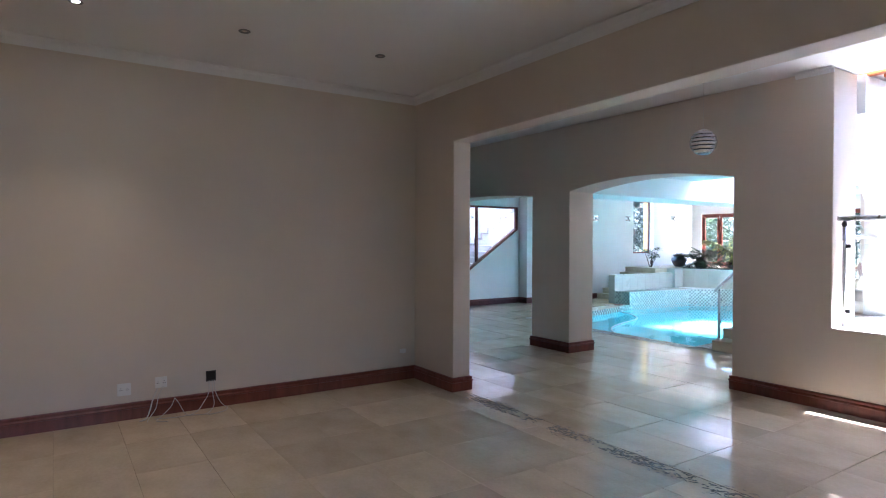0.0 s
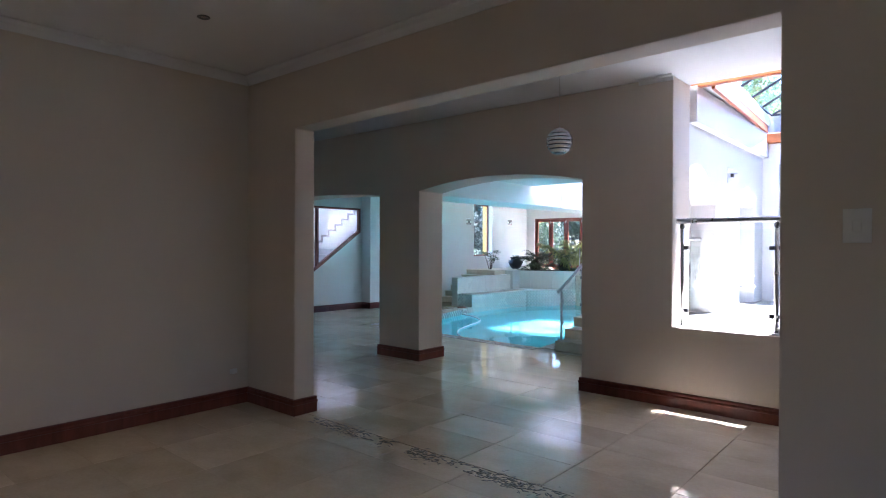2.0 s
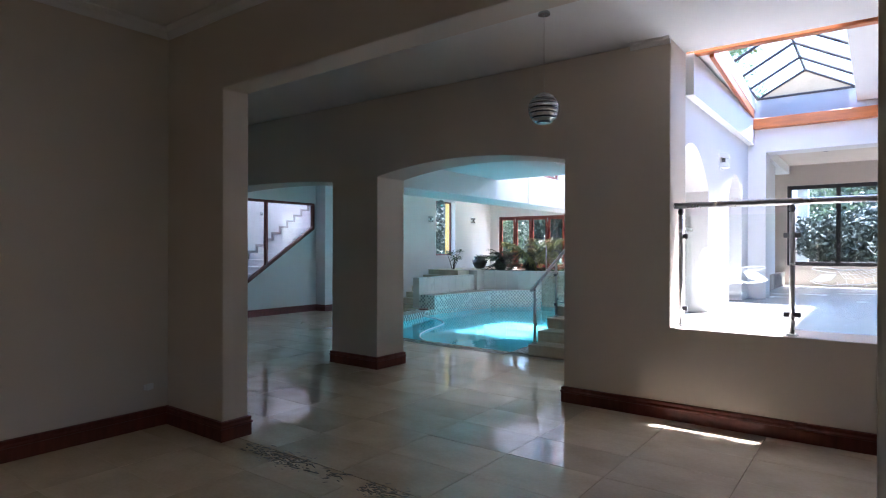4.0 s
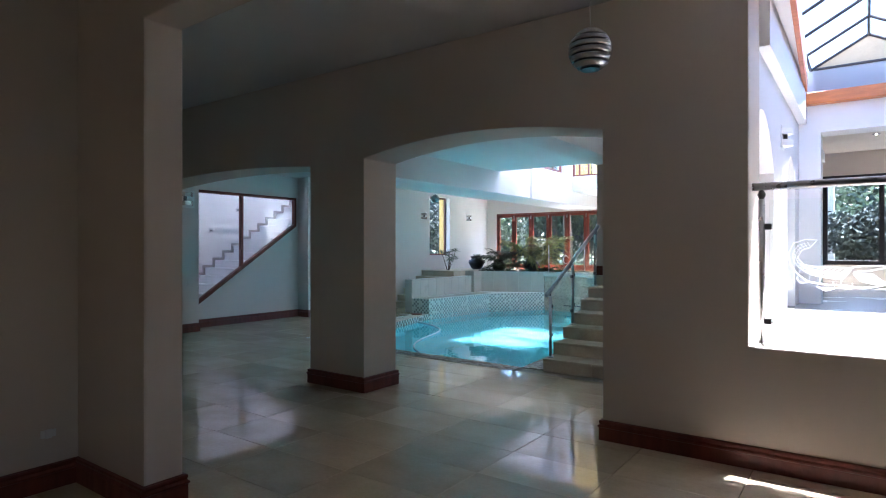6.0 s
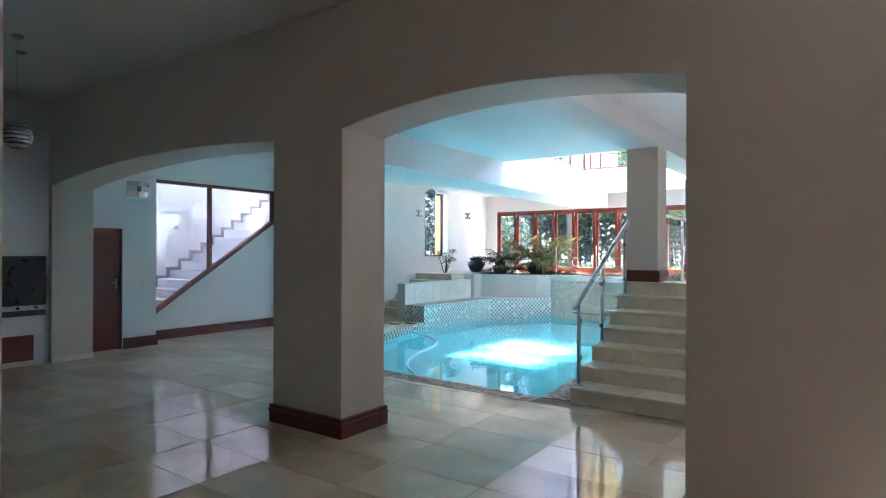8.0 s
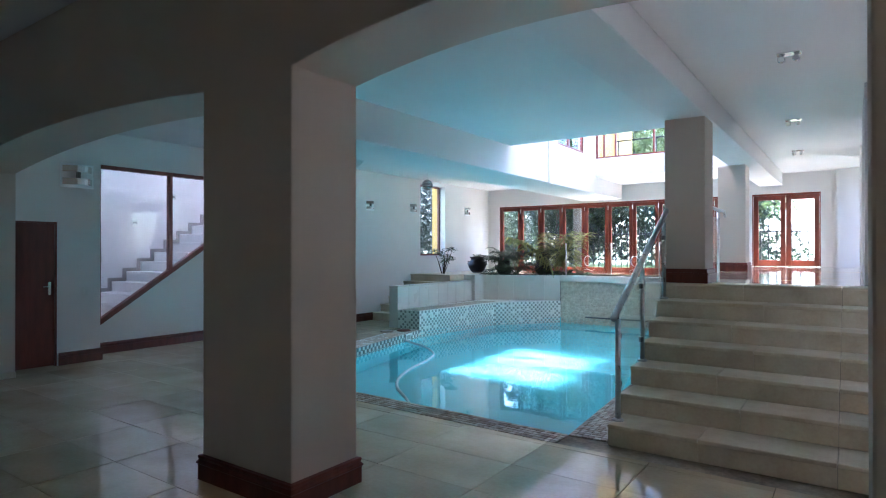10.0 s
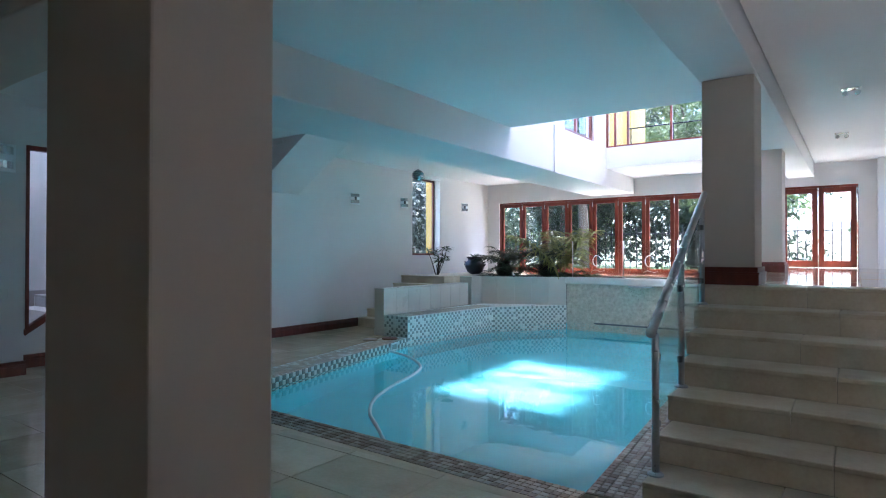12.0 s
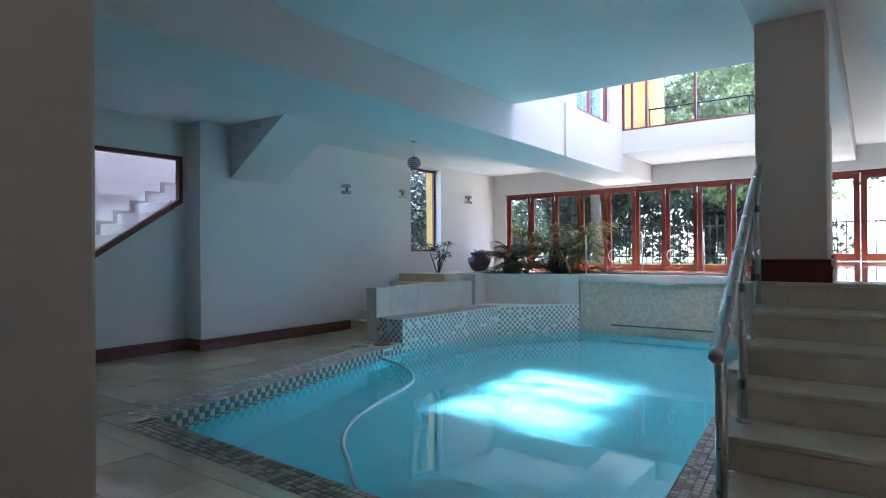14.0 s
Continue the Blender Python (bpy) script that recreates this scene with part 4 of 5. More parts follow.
# sloping stair window
sw = tagged(empty("window_5", 0, 0, 0), "mahogany framed window sloping with the stair", "window", kind="structure")
F = 0.055
def bar2(p, q, w=F):
    p, q = Vector(p), Vector(q)
    d = (q - p).normalized()
    n = Vector((-d.y, d.x)) * w
    return slab([tuple(p), tuple(q), tuple(q + n), tuple(p + n)], "x", SX - 0.08, SX + 0.012)
part("window_frame", bar2((Y0, ZB0), (Y1, ZB1), 0.07), M_MAHOG, sw)
part("window_frame", box(SX - 0.08, SX + 0.012, Y0, Y0 + F * 0.7, ZB0 + 0.04, ZT), M_MAHOG, sw)
part("window_frame", box(SX - 0.08, SX + 0.012, Y1 - F, Y1, ZB1, ZT), M_MAHOG, sw)
part("window_frame", box(SX - 0.08, SX + 0.012, Y0 + F * 0.7, Y1 - F, ZT - F, ZT), M_MAHOG, sw)
ym = 2.98
part("mullion", box(SX - 0.075, SX + 0.01, ym - F / 2, ym + F / 2, ZB0 + (ZB1 - ZB0) * (ym - Y0) / (Y1 - Y0) + 0.06, ZT - F), M_MAHOG, sw)
g = part("pane", slab([(Y0 + 0.02, ZB0 + 0.04), (Y1 - 0.02, ZB1 + 0.02), (Y1 - 0.02, ZT - 0.02), (Y0 + 0.02, ZT - 0.02)], "x", SX - 0.045, SX - 0.037), M_GLASS, sw)
g.visible_shadow = False
# stair flight behind it
fl = tagged(empty("stair_flight", 0, 0, 0), "pale stone stair flight behind the sloping window", "staircase")
sr, stt = 0.165, 0.243
for k in range(17):
    y0, z1 = 1.45 + stt * k, 0.165 + sr * k
    if z1 > 3.3:
        break
    s = part("step", box(-7.55, -6.48, y0 + 0.015, y0 + stt + 0.05, z1 - 0.32, z1 - 0.03), M_WSTEP, fl)
    part("tread", box(-7.55, -6.48, y0, y0 + stt + 0.02, z1 - 0.03, z1, bevel=0.003), M_WSTEP, s)
    part("wall_string", slab([(y0 - 0.02, z1), (y0 + stt, z1), (y0 + stt, z1 + sr + 0.06), (y0 + stt - 0.06, z1 + sr + 0.06), (y0 + stt - 0.06, z1 + 0.06), (y0 - 0.02, z1 + 0.06)], "x", -7.55, -7.535), M_GREYP, s)
for y, z in ((2.25, 1.42), (3.05, 2.0), (3.75, 2.5)):
    l = tagged(empty("step_light", -7.545, y, z), "small square steel step light in the stair wall", "wall light", group="step lights")
    part("plate", box(0, 0.012, -0.05, 0.05, -0.05, 0.05, bevel=0.003), M_STEEL, l)
    part("louvre", box(0.012, 0.016, -0.035, 0.035, -0.02, 0.012), M_DARKST, l)

# sloped stair soffit wedge; a white plate imitates the light in its notched opening
wedge = slab([(WX, 2.46), (WX, 3.24), (-4.69, 3.24)], "y", 4.97, 5.90)
structure("soffit_wedge", wedge, M_WHITE, "sloping underside of the stair landing on the wall", "soffit")
notch = slab([(-5.70, 2.98), (-5.50, 2.97), (-5.50, 3.13), (-5.20, 3.135), (-5.20, 3.185), (-5.70, 3.195)], "y", 4.95, 4.968)
structure("trim_notch", notch, M_WHITEPL, "raised white plate standing for a lit notch in the soffit", "trim")

# narrow closet door
cd = tagged(empty("door_1", -5.87, 0.68, 0), "narrow dark wooden door in the white wall, closed", "door", kind="structure")
part("leaf", box(-0.02, 0.02, 0.02, 0.46, 0.01, 1.86, bevel=0.003), M_MAHOG, cd)
part("frame", box(-0.03, 0.042, 0, 0.02, 0, 1.88), M_MAHOG, cd)
part("frame", box(-0.03, 0.042, 0.46, 0.48, 0, 1.88), M_MAHOG, cd)
part("frame", box(-0.03, 0.042, 0.02, 0.46, 1.86, 1.88), M_MAHOG, cd)
hd = part("door_handle", box(0.02, 0.028, 0.385, 0.42, 0.93, 1.10, bevel=0.003), M_CHROME, cd)
part("lever", tube([(0.03, 0.402, 1.04), (0.06, 0.402, 1.04), (0.065, 0.31, 1.04)], 0.008), M_CHROME, hd)


# ---- skylight hall things ----
def beam(name, x0, x1, y0, y1, z0, z1, label):
    return tagged(link(name, box(x0, x1, y0, y1, z0, z1, bevel=0.008), M_ORANGE), label, "beam")
beam("timber_beam", 3.82, 9.4, 0.62, 0.72, 3.59, 3.75, "oiled orange-brown timber beam under the skylight")
beam("timber_beam", 3.70, 9.4, 4.06, 4.195, 3.40, 3.55, "oiled orange-brown timber beam under the skylight")
tagged(link("timber_rail", slab([(4.02, 0.72), (4.065, 0.72), (3.915, 4.06), (3.87, 4.06)], "z", 3.56, 3.68, bevel=0.006), M_ORANGE), "oiled timber trimmer along the skylight edge", "beam")
bm = slab([(4.025, 0.72), (4.065, 0.72), (3.915, 4.195), (3.875, 4.195)], "z", 3.68, 3.86)
structure("trim_upstand", bm, M_WHITE, "white skylight upstand", "trim")
bm = box(3.975, 5.16, 4.2, 4.24, 3.56, 3.85)
structure("trim_upstand", bm, M_WHITE, "white skylight upstand", "trim")
RX, RZ, BX0, BX1, BZ = 4.545, 4.20, 3.94, 5.16, 3.86
sk = tagged(empty("skylight", 0, 0, 0), "pitched glass skylight with dark aluminium glazing bars", "skylight", kind="structure")
for i in range(6):
    y = 0.75 + (4.2 - 0.75) * i / 5
    for bx in (BX0, BX1):
        part("glazing_bar", tube([(bx, y, BZ), (RX, y, RZ)], 0.018, 6), M_ALU, sk)
part("ridge_bar", tube([(RX, 0.7, RZ), (RX, 4.25, RZ)], 0.018, 6), M_ALU, sk)
for bx in (BX0, BX1):
    part("eaves_bar", tube([(bx, 0.7, BZ), (bx, 4.25, BZ)], 0.018, 6), M_ALU, sk)
    for i in range(5):
        y0 = 0.75 + (4.2 - 0.75) * i / 5
        b = bmesh.new()
        b.faces.new([b.verts.new(p) for p in ((bx, y0, BZ), (RX, y0, RZ), (RX, y0 + 0.69, RZ), (bx, y0 + 0.69, BZ))])
        g = part("pane", b, M_SKYPANE, sk)
        g.visible_shadow = False
part("gable_infill", slab([(BX0, BZ), (BX1, BZ), (RX, RZ - 0.01)], "y", 4.205, 4.235), M_TAN, sk, "tan board in the gable end")
part("gable_bar", tube([(BX0, 4.2, BZ), (BX1, 4.2, BZ)], 0.018, 6), M_ALU, sk)

# glass balustrade on the parapet
gb = tagged(empty("parapet_balustrade", 0, 0.13, HALL), "steel and glass balustrade with etched crocodiles", "balustrade")
px = [3.90, 4.815, 5.73, 6.65, 7.57]
for x in px:
    po = part("post", tube([(x, 0, 0), (x, 0, 1.06)], 0.022, 14), M_STEEL, gb, smooth=True)
    part("collar", lathe([(0.05, 0), (0.05, 0.008), (0.04, 0.016), (0.024, 0.02)], 18, at=(x, 0, 0)), M_STEEL, po)
    part("ball", lathe([(0.012, 1.055), (0.024, 1.075), (0.028, 1.09), (0.024, 1.105), (0.012, 1.125)], 14, at=(x, 0, 0)), M_DARKST, po)
    for z in (0.18, 0.86):
        for s in (-1, 1):
            if x == px[0] and s < 0:
                continue
            part("clamp", box(x + s * 0.02, x + s * 0.065, -0.018, 0.018, z - 0.022, z + 0.022, bevel=0.004), M_DARKST, po)
part("handrail", tube([(3.84, 0, 1.15), (7.7, 0, 1.15)], 0.029, 16), M_STEEL, gb, smooth=True)


def etched(x, flip, parent):
    """Line drawing of a crocodile with a raised tail and open jaws, in raised frosted lines on the pane."""
    def p(u, v):
        return (x + flip * u, -0.009, v)
    def line(*uv, r=0.0032):
        part("etching", tube([p(*q) for q in uv], r, 5), M_ETCH, parent)
    back = [(-0.02, 0.76), (-0.06, 0.71), (-0.11, 0.69), (-0.135, 0.64), (-0.10, 0.59), (-0.04, 0.575), (0.06, 0.575), (0.15, 0.57), (0.20, 0.58)]
    belly = [(-0.02, 0.76), (-0.09, 0.765), (-0.16, 0.74), (-0.19, 0.67), (-0.18, 0.59), (-0.14, 0.53), (-0.08, 0.475), (0.03, 0.455), (0.13, 0.455)]
    line(*back, r=0.0045)
    line(*belly, r=0.0045)
    def at(path, t):
        k = min(int(t * (len(path) - 1)), len(path) - 2)
        f = t * (len(path) - 1) - k
        return tuple(path[k][i] * (1 - f) + path[k + 1][i] * f for i in range(2))
    for k in range(22):
        t = 0.12 + 0.84 * k / 21
        q, w = at(back, t), at(belly, t)
        line(q, (0.35 * q[0] + 0.65 * w[0], 0.35 * q[1] + 0.65 * w[1]), r=0.0026)
    for f in (0.33, 0.62):
        line(*[tuple(at(back, t)[i] * (1 - f) + at(belly, t)[i] * f for i in range(2)) for t in [0.15 + 0.08 * k for k in range(11)]], r=0.0026)
    line((0.15, 0.57), (0.23, 0.585), (0.34, 0.59), (0.36, 0.575), (0.27, 0.555), (0.19, 0.545), r=0.0045)
    line((0.13, 0.455), (0.22, 0.44), (0.33, 0.455), (0.37, 0.475), r=0.0045)
    part("etching", slab([p(u, v)[::2] for u, v in ((0.18, 0.535), (0.29, 0.535), (0.36, 0.475), (0.30, 0.462), (0.22, 0.485))], "y", -0.009, -0.006), M_ETCH, parent)
    line((-0.12, 0.55), (-0.14, 0.49), (-0.11, 0.46), (-0.07, 0.47), (-0.06, 0.52))
    line((0.0, 0.50), (-0.02, 0.44), (0.03, 0.415), (0.08, 0.43), (0.07, 0.48))
    line((0.12, 0.50), (0.11, 0.44), (0.17, 0.43), (0.18, 0.47))
    for u, h in ((-0.20, 0.09), (-0.185, 0.13), (-0.17, 0.07), (-0.215, 0.05)):
        line((u, 0.42), (u - 0.012, 0.42 + h))


for i, (x0, x1) in enumerate(zip(px, px[1:])):
    g = part("glass_panel", box(x0 + 0.05, x1 - 0.05, -0.005, 0.005, 0.06, 1.05), M_GLASS, gb)
    g.visible_shadow = False
    etched(x0 + 0.36 if i % 2 == 0 else x0 + 0.50, 1 if i % 2 == 0 else -1, g)

# inner balustrade seen through the hall arch
ib = tagged(empty("inner_balustrade", 3.62, 1.1, HALL), "steel balustrade in the hall archway", "balustrade")
for y in (-0.05, 0.72):
    part("post", tube([(0, y, 0), (0, y, 0.95)], 0.018, 10), M_STEEL, ib, smooth=True)
part("handrail", tube([(0, -0.1, 0.97), (0, 0.78, 0.97)], 0.022, 10), M_STEEL, ib, smooth=True)
g = part("glass_panel", box(-0.005, 0.005, 0, 0.67, 0.08, 0.88), M_GLASS, ib)
g.visible_shadow = False

# ---- lamps ----
def pendant(x, y, z, r, top, label):
    """Globe of stacked metal rings with dark gaps, hung on a wire."""
    p = tagged(empty("pendant_lamp", x, y, z), label, "lamp", group="globe pendants")
    n = 6
    edges = [-0.86 + 1.72 * i / n for i in range(n + 1)]
    for a, b in zip(edges, edges[1:]):
        a2, b2 = a + 0.042, b - 0.042
        prof = [(r * 0.8 * math.sqrt(max(0, 1 - a2 * a2)), r * (a2 + 0.005))]
        prof += [(r * math.sqrt(max(0, 1 - v * v)), r * v) for v in [a2 + (b2 - a2) * i / 4 for i in range(5)]]
        prof += [(r * 0.8 * math.sqrt(max(0, 1 - b2 * b2)), r * (b2 - 0.005))]
        part("ring", lathe(prof, 32), M_STEELG, p, smooth=True)
    core = [(0.02, -0.8 * r)] + [(0.88 * r * math.sqrt(max(0, 1 - v * v)), r * v) for v in [-0.8 + 1.6 * i / 8 for i in range(9)]] + [(0.02, 0.8 * r)]
    part("core", lathe(core, 24), M_BLINE, p, smooth=True)
    part("cap", lathe([(r * 0.5, 0.84 * r), (r * 0.42, 0.93 * r), (r * 0.15, 0.99 * r), (0.012, 1.06 * r)], 24), M_STEELG, p, smooth=True)
    part("mouth", lathe([(r * 0.44, -0.90 * r), (r * 0.44, -0.86 * r), (r * 0.3, -0.855 * r)], 24), M_BLINE, p)
    part("wire", tube([(0, 0, r), (0, 0, top - z)], 0.0025, 6), M_CABLE, p)
    part("ceiling_rose", lathe([(0.05, top - z - 0.025), (0.05, top - z - 0.008), (0.045, top - z)], 20), M_STEELG, p)
    return p
pendant(3.135, -1.2, 2.79, 0.133, CEIL + 0.01, "silver striped globe pendant lamp on a thin wire")
pendant(-3.05, -1.2, 2.64, 0.133, CEIL + 0.01, "silver striped globe pendant lamp in the corridor")
pendant(-4.5, 7.5, 2.86, 0.115, 3.24, "silver striped globe pendant lamp by the pool")

def downlight(x, y, z, lit=False):
    d = tagged(empty("downlight", x, y, z), "small round recessed steel downlight" + (", switched on" if lit else ", switched off"), "ceiling light", group="downlights")
    part("ring", lathe([(0.048, 0), (0.052, -0.006), (0.044, -0.010), (0.03, -0.006), (0.028, 0.0)], 24), M_DARKST, d, smooth=True)
    part("bulb", lathe([(0.027, -0.001), (0.02, -0.005), (0.004, -0.006)], 16), M_BULB if lit else M_CHROME, d)
    return d
# the two at y -8.6 are out of view, added as warm fill light
for x, y, lit in ((1.487, -4.07, False), (1.43, -5.37, False), (1.35, -6.62, True), (4.2, -8.6, True), (6.8, -8.6, True)):
    downlight(x, y, CEIL, lit)
    if lit:
        ld = bpy.data.lights.new("downlight_spot", "SPOT")
        ld.energy, ld.color, ld.spot_size, ld.spot_blend, ld.shadow_soft_size = 2.0, (1.0, 0.74, 0.46), radians(100), 0.8, 0.03
        lo_ = new("downlight_spot", ld)
        lo_.matrix_world = look((x, y, CEIL - 0.02), (x, y, 0))
downlight(1.68, -1.36, CEIL + 0.01)
downlight(-3.6, -0.98, CEIL + 0.01)
downlight(4.65, 6.6, 3.35, True)

def track_spot(x, y, z):
    s = tagged(empty("ceiling_spot", x, y, z), "chrome twin spotlight on the hall ceiling", "ceiling light", group="hall spotlights")
    part("plate", box(-0.09, 0.09, -0.05, 0.05, -0.012, 0, bevel=0.003), M_CHROME, s)
    for u in (-0.055, 0.055):
        h = part("head", tube([(u, 0.05, -0.04), (u, -0.05, -0.06)], 0.028, 14), M_CHROME, s, smooth=True)
        part("lamp_face", tube([(u, -0.051, -0.060), (u, -0.054, -0.0606)], 0.022, 14), M_WHITEPL, h)
    return s
for x, y in ((2.26, 3.55), (2.08, 6.5), (1.95, 9.2)):
    track_spot(x, y, 3.18)

def sconce(x, y, z, rz=0, white=False):
    s = tagged(empty("wall_light", x, y, z, rz), "square glass wall light with two steel half-round shades" if not white else "white frosted wall light on a bright pier", "wall light", group="wall lights")
    m = M_WHITEPL if white else M_FROST
    part("plate", box(0, 0.012, -0.13, 0.13, -0.115, 0.115, bevel=0.004), m, s)
    for zz in (-0.06, 0.06):
        pts = [(0.012, -0.115)] + [(0.012 + 0.09 * math.sin(a), -0.115 + 0.23 * i / 8) for i, a in enumerate([math.pi * k / 8 for k in range(9)])][1:-1] + [(0.012, 0.115)]
        part("shade", slab(pts, "z", zz - 0.03, zz + 0.03), m if white else M_CHROME, s)
    part("stem", box(0.012, 0.05, -0.012, 0.012, -0.03, 0.03), M_DARKST, s)
    return s
for y, z in ((7.32, 2.50), (8.85, 2.53), (11.24, 2.58)):
    sconce(WX, y, z)
closet_light = sconce(-5.83, 1.40, 2.51)
closet_light.matrix_world = closet_light.matrix_world @ Matrix.Diagonal((1.3, 1.6, 1.4, 1))
sconce(3.81, 2.32, 2.72, 0, True)

# ---- sockets, switches and loose cables ----
def socket(name, x, y, z, rz, label, w=0.12, h=0.12, holes=True):
    s = tagged(empty(name, x, y, z, rz), label, "socket" if holes else "switch")
    pl = part("plate", box(-w / 2, w / 2, -0.009, 0, -h / 2, h / 2, bevel=0.003), M_WHITEPL, s)
    if holes:
        for u in (-0.028, 0.028):
            for a, b in ((0, 0.012), (-0.008, -0.006), (0.008, -0.006)):
                part("pin_hole", box(u + a - 0.003, u + a + 0.003, -0.011, -0.0085, b - 0.003, b + 0.003), M_BLINE, pl)
            part("rocker", box(u - 0.007, u + 0.007, -0.013, -0.009, 0.03, 0.045, bevel=0.002), M_WHITEPL, pl)
    else:
        part("rocker", box(-0.02, 0.02, -0.014, -0.009, -0.03, 0.03, bevel=0.003), M_WHITEPL, pl)
    return s
socket("wall_socket", 0.18, -6.20, 0.30, 90, "double white wall socket above the skirting")
socket("wall_socket", 0.18, -5.87, 0.33, 90, "white outlet plate with cables hanging out", 0.11, 0.11)
socket("blank_plate", 0.18, -3.06, 0.365, 90, "small blank white wall plate", 0.09, 0.05, False)
socket("light_switch", 5.75, -2.88, 1.85, 0, "large white light switch plate beside the opening", 0.12, 0.17, False)
socket("light_switch", -5.83, 1.50, 0.95, 90, "small white light switch by the closet door", 0.075, 0.12, False)
ob_ = tagged(empty("open_socket_box", 0.18, -5.39, 0.335, 90), "open black wall box with loose cables", "socket box")
bm = box(-0.05, 0.05, -0.006, 0.0, -0.055, -0.045)
box(-0.05, 0.05, -0.006, 0.0, 0.045, 0.055, bm)
box(-0.05, -0.04, -0.006, 0.0, -0.045, 0.045, bm)
box(0.04, 0.05, -0.006, 0.0, -0.045, 0.045, bm)
part("rim", bm, M_ALU, ob_)
part("box_back", box(-0.04, 0.04, -0.003, -0.001, -0.045, 0.045), M_BLINE, ob_)
rng = random.Random(21)
def cable(ctrl, r=0.004):
    ctrl = [Vector(c) for c in ctrl]
    out = []
    for i in range(len(ctrl) - 1):
        p0, p1, p2, p3 = ctrl[max(i - 1, 0)], ctrl[i], ctrl[i + 1], ctrl[min(i + 2, len(ctrl) - 1)]
        for s in range(5):
            t = s / 5
            out.append(tuple(0.5 * ((2 * p1) + (p2 - p0) * t + (2 * p0 - 5 * p1 + 4 * p2 - p3) * t * t + (3 * p1 - p0 - 3 * p2 + p3) * t ** 3)))
    out.append(tuple(ctrl[-1]))
    return tagged(link("cable", tube(out, r, 6), M_CABLE, smooth=True), "loose white cable trailing on the stone floor", "cable", group="loose cables")
cable([(0.19, -5.9, 0.28), (0.225, -5.95, 0.18), (0.25, -5.98, 0.08), (0.30, -6.02, 0.012), (0.34, -6.08, 0.008)], 0.007)
cable([(0.19, -5.85, 0.29), (0.23, -5.9, 0.2), (0.26, -5.93, 0.09), (0.31, -6.0, 0.008), (0.40, -6.02, 0.006)])
cable([(0.19, -5.41, 0.29), (0.225, -5.42, 0.18), (0.235, -5.46, 0.1), (0.30, -5.56, 0.008), (0.38, -5.72, 0.006), (0.33, -5.95, 0.006)])
cable([(0.19, -5.38, 0.29), (0.225, -5.38, 0.15), (0.24, -5.37, 0.05), (0.32, -5.42, 0.006), (0.42, -5.50, 0.006), (0.36, -5.68, 0.006)])
cable([(0.19, -5.36, 0.29), (0.23, -5.35, 0.16), (0.245, -5.30, 0.05), (0.30, -5.25, 0.006), (0.42, -5.33, 0.006), (0.46, -5.48, 0.006)])
cable([(0.22, -5.75, 0.16), (0.235, -5.72, 0.12), (0.30, -5.66, 0.006), (0.37, -5.6, 0.006)])
cable([(0.22, -5.75, 0.16), (0.24, -5.79, 0.08), (0.31, -5.9, 0.006), (0.42, -5.94, 0.006), (0.48, -5.85, 0.006)])

# ---- built-in barbecue on the corridor end wall ----
oven = tagged(empty("built_in_barbecue", -5.55, -0.42, 0), "black built-in barbecue recess with a wooden cupboard door", "barbecue")
part("surround", box(0, 0.03, -0.42, 0.41, 0.66, 1.46, bevel=0.004), M_ALU, oven)
part("recess", box(0.03, 0.034, -0.38, 0.38, 0.82, 1.42), M_BLINE, oven)
sh = part("grill_shelf", box(0.03, 0.10, -0.40, 0.40, 0.74, 0.80, bevel=0.006), M_STEEL, oven)
for y in (-0.22, 0.05, 0.26):
    part("knob", tube([(0.10, y, 0.775), (0.125, y, 0.775)], 0.018, 12), M_BLINE, sh)
cup = part("cupboard_door", box(0, 0.022, -0.40, 0.27, 0.06, 0.40, bevel=0.004), M_MAHOG, oven)
part("plinth", box(0, 0.02, -0.42, 0.41, 0.0, 0.055), M_STEP, oven)
structure("trim_plinth", box(-5.448, -5.43, 0.035, 0.57, 0.0, 0.07, bevel=0.003), M_STEP, "cream stone plinth strip", "trim")

# ---- pots and plants ----
def leaves(name, rows, material, parent, label=""):
    """Many leaf blades in one mesh. Each row: root, direction, length, width, droop."""
    vs, fs = [], []
    for p, d, L, w, droop in rows:
        p, d = Vector(p), Vector(d).normalized()
        side = d.cross(Vector((0, 0, 1)))
        side = side.normalized() if side.length > 0.05 else Vector((1, 0, 0))
        b = len(vs)
        n = 4
        for i in range(n + 1):
            s = i / n
            c = p + d * L * s + Vector((0, 0, -droop * L * s * s))
            ww = w * (0.25 + 1.5 * s) * (1 - s) ** 0.6 if s < 1 else 0.001
            vs += [c - side * ww, c + Vector((0, 0, -ww * 0.3)), c + side * ww]
        for i in range(n):
            for k in (0, 1):
                a = b + 3 * i + k
                fs.append((a, a + 1, a + 4, a + 3))
    me = bpy.data.meshes.new(name)
    me.from_pydata([tuple(v) for v in vs], [], fs)
    me.materials.append(material)
    ob = new(name, me)
    ob.parent = parent
    if label:
        ob["label"] = label
    return ob

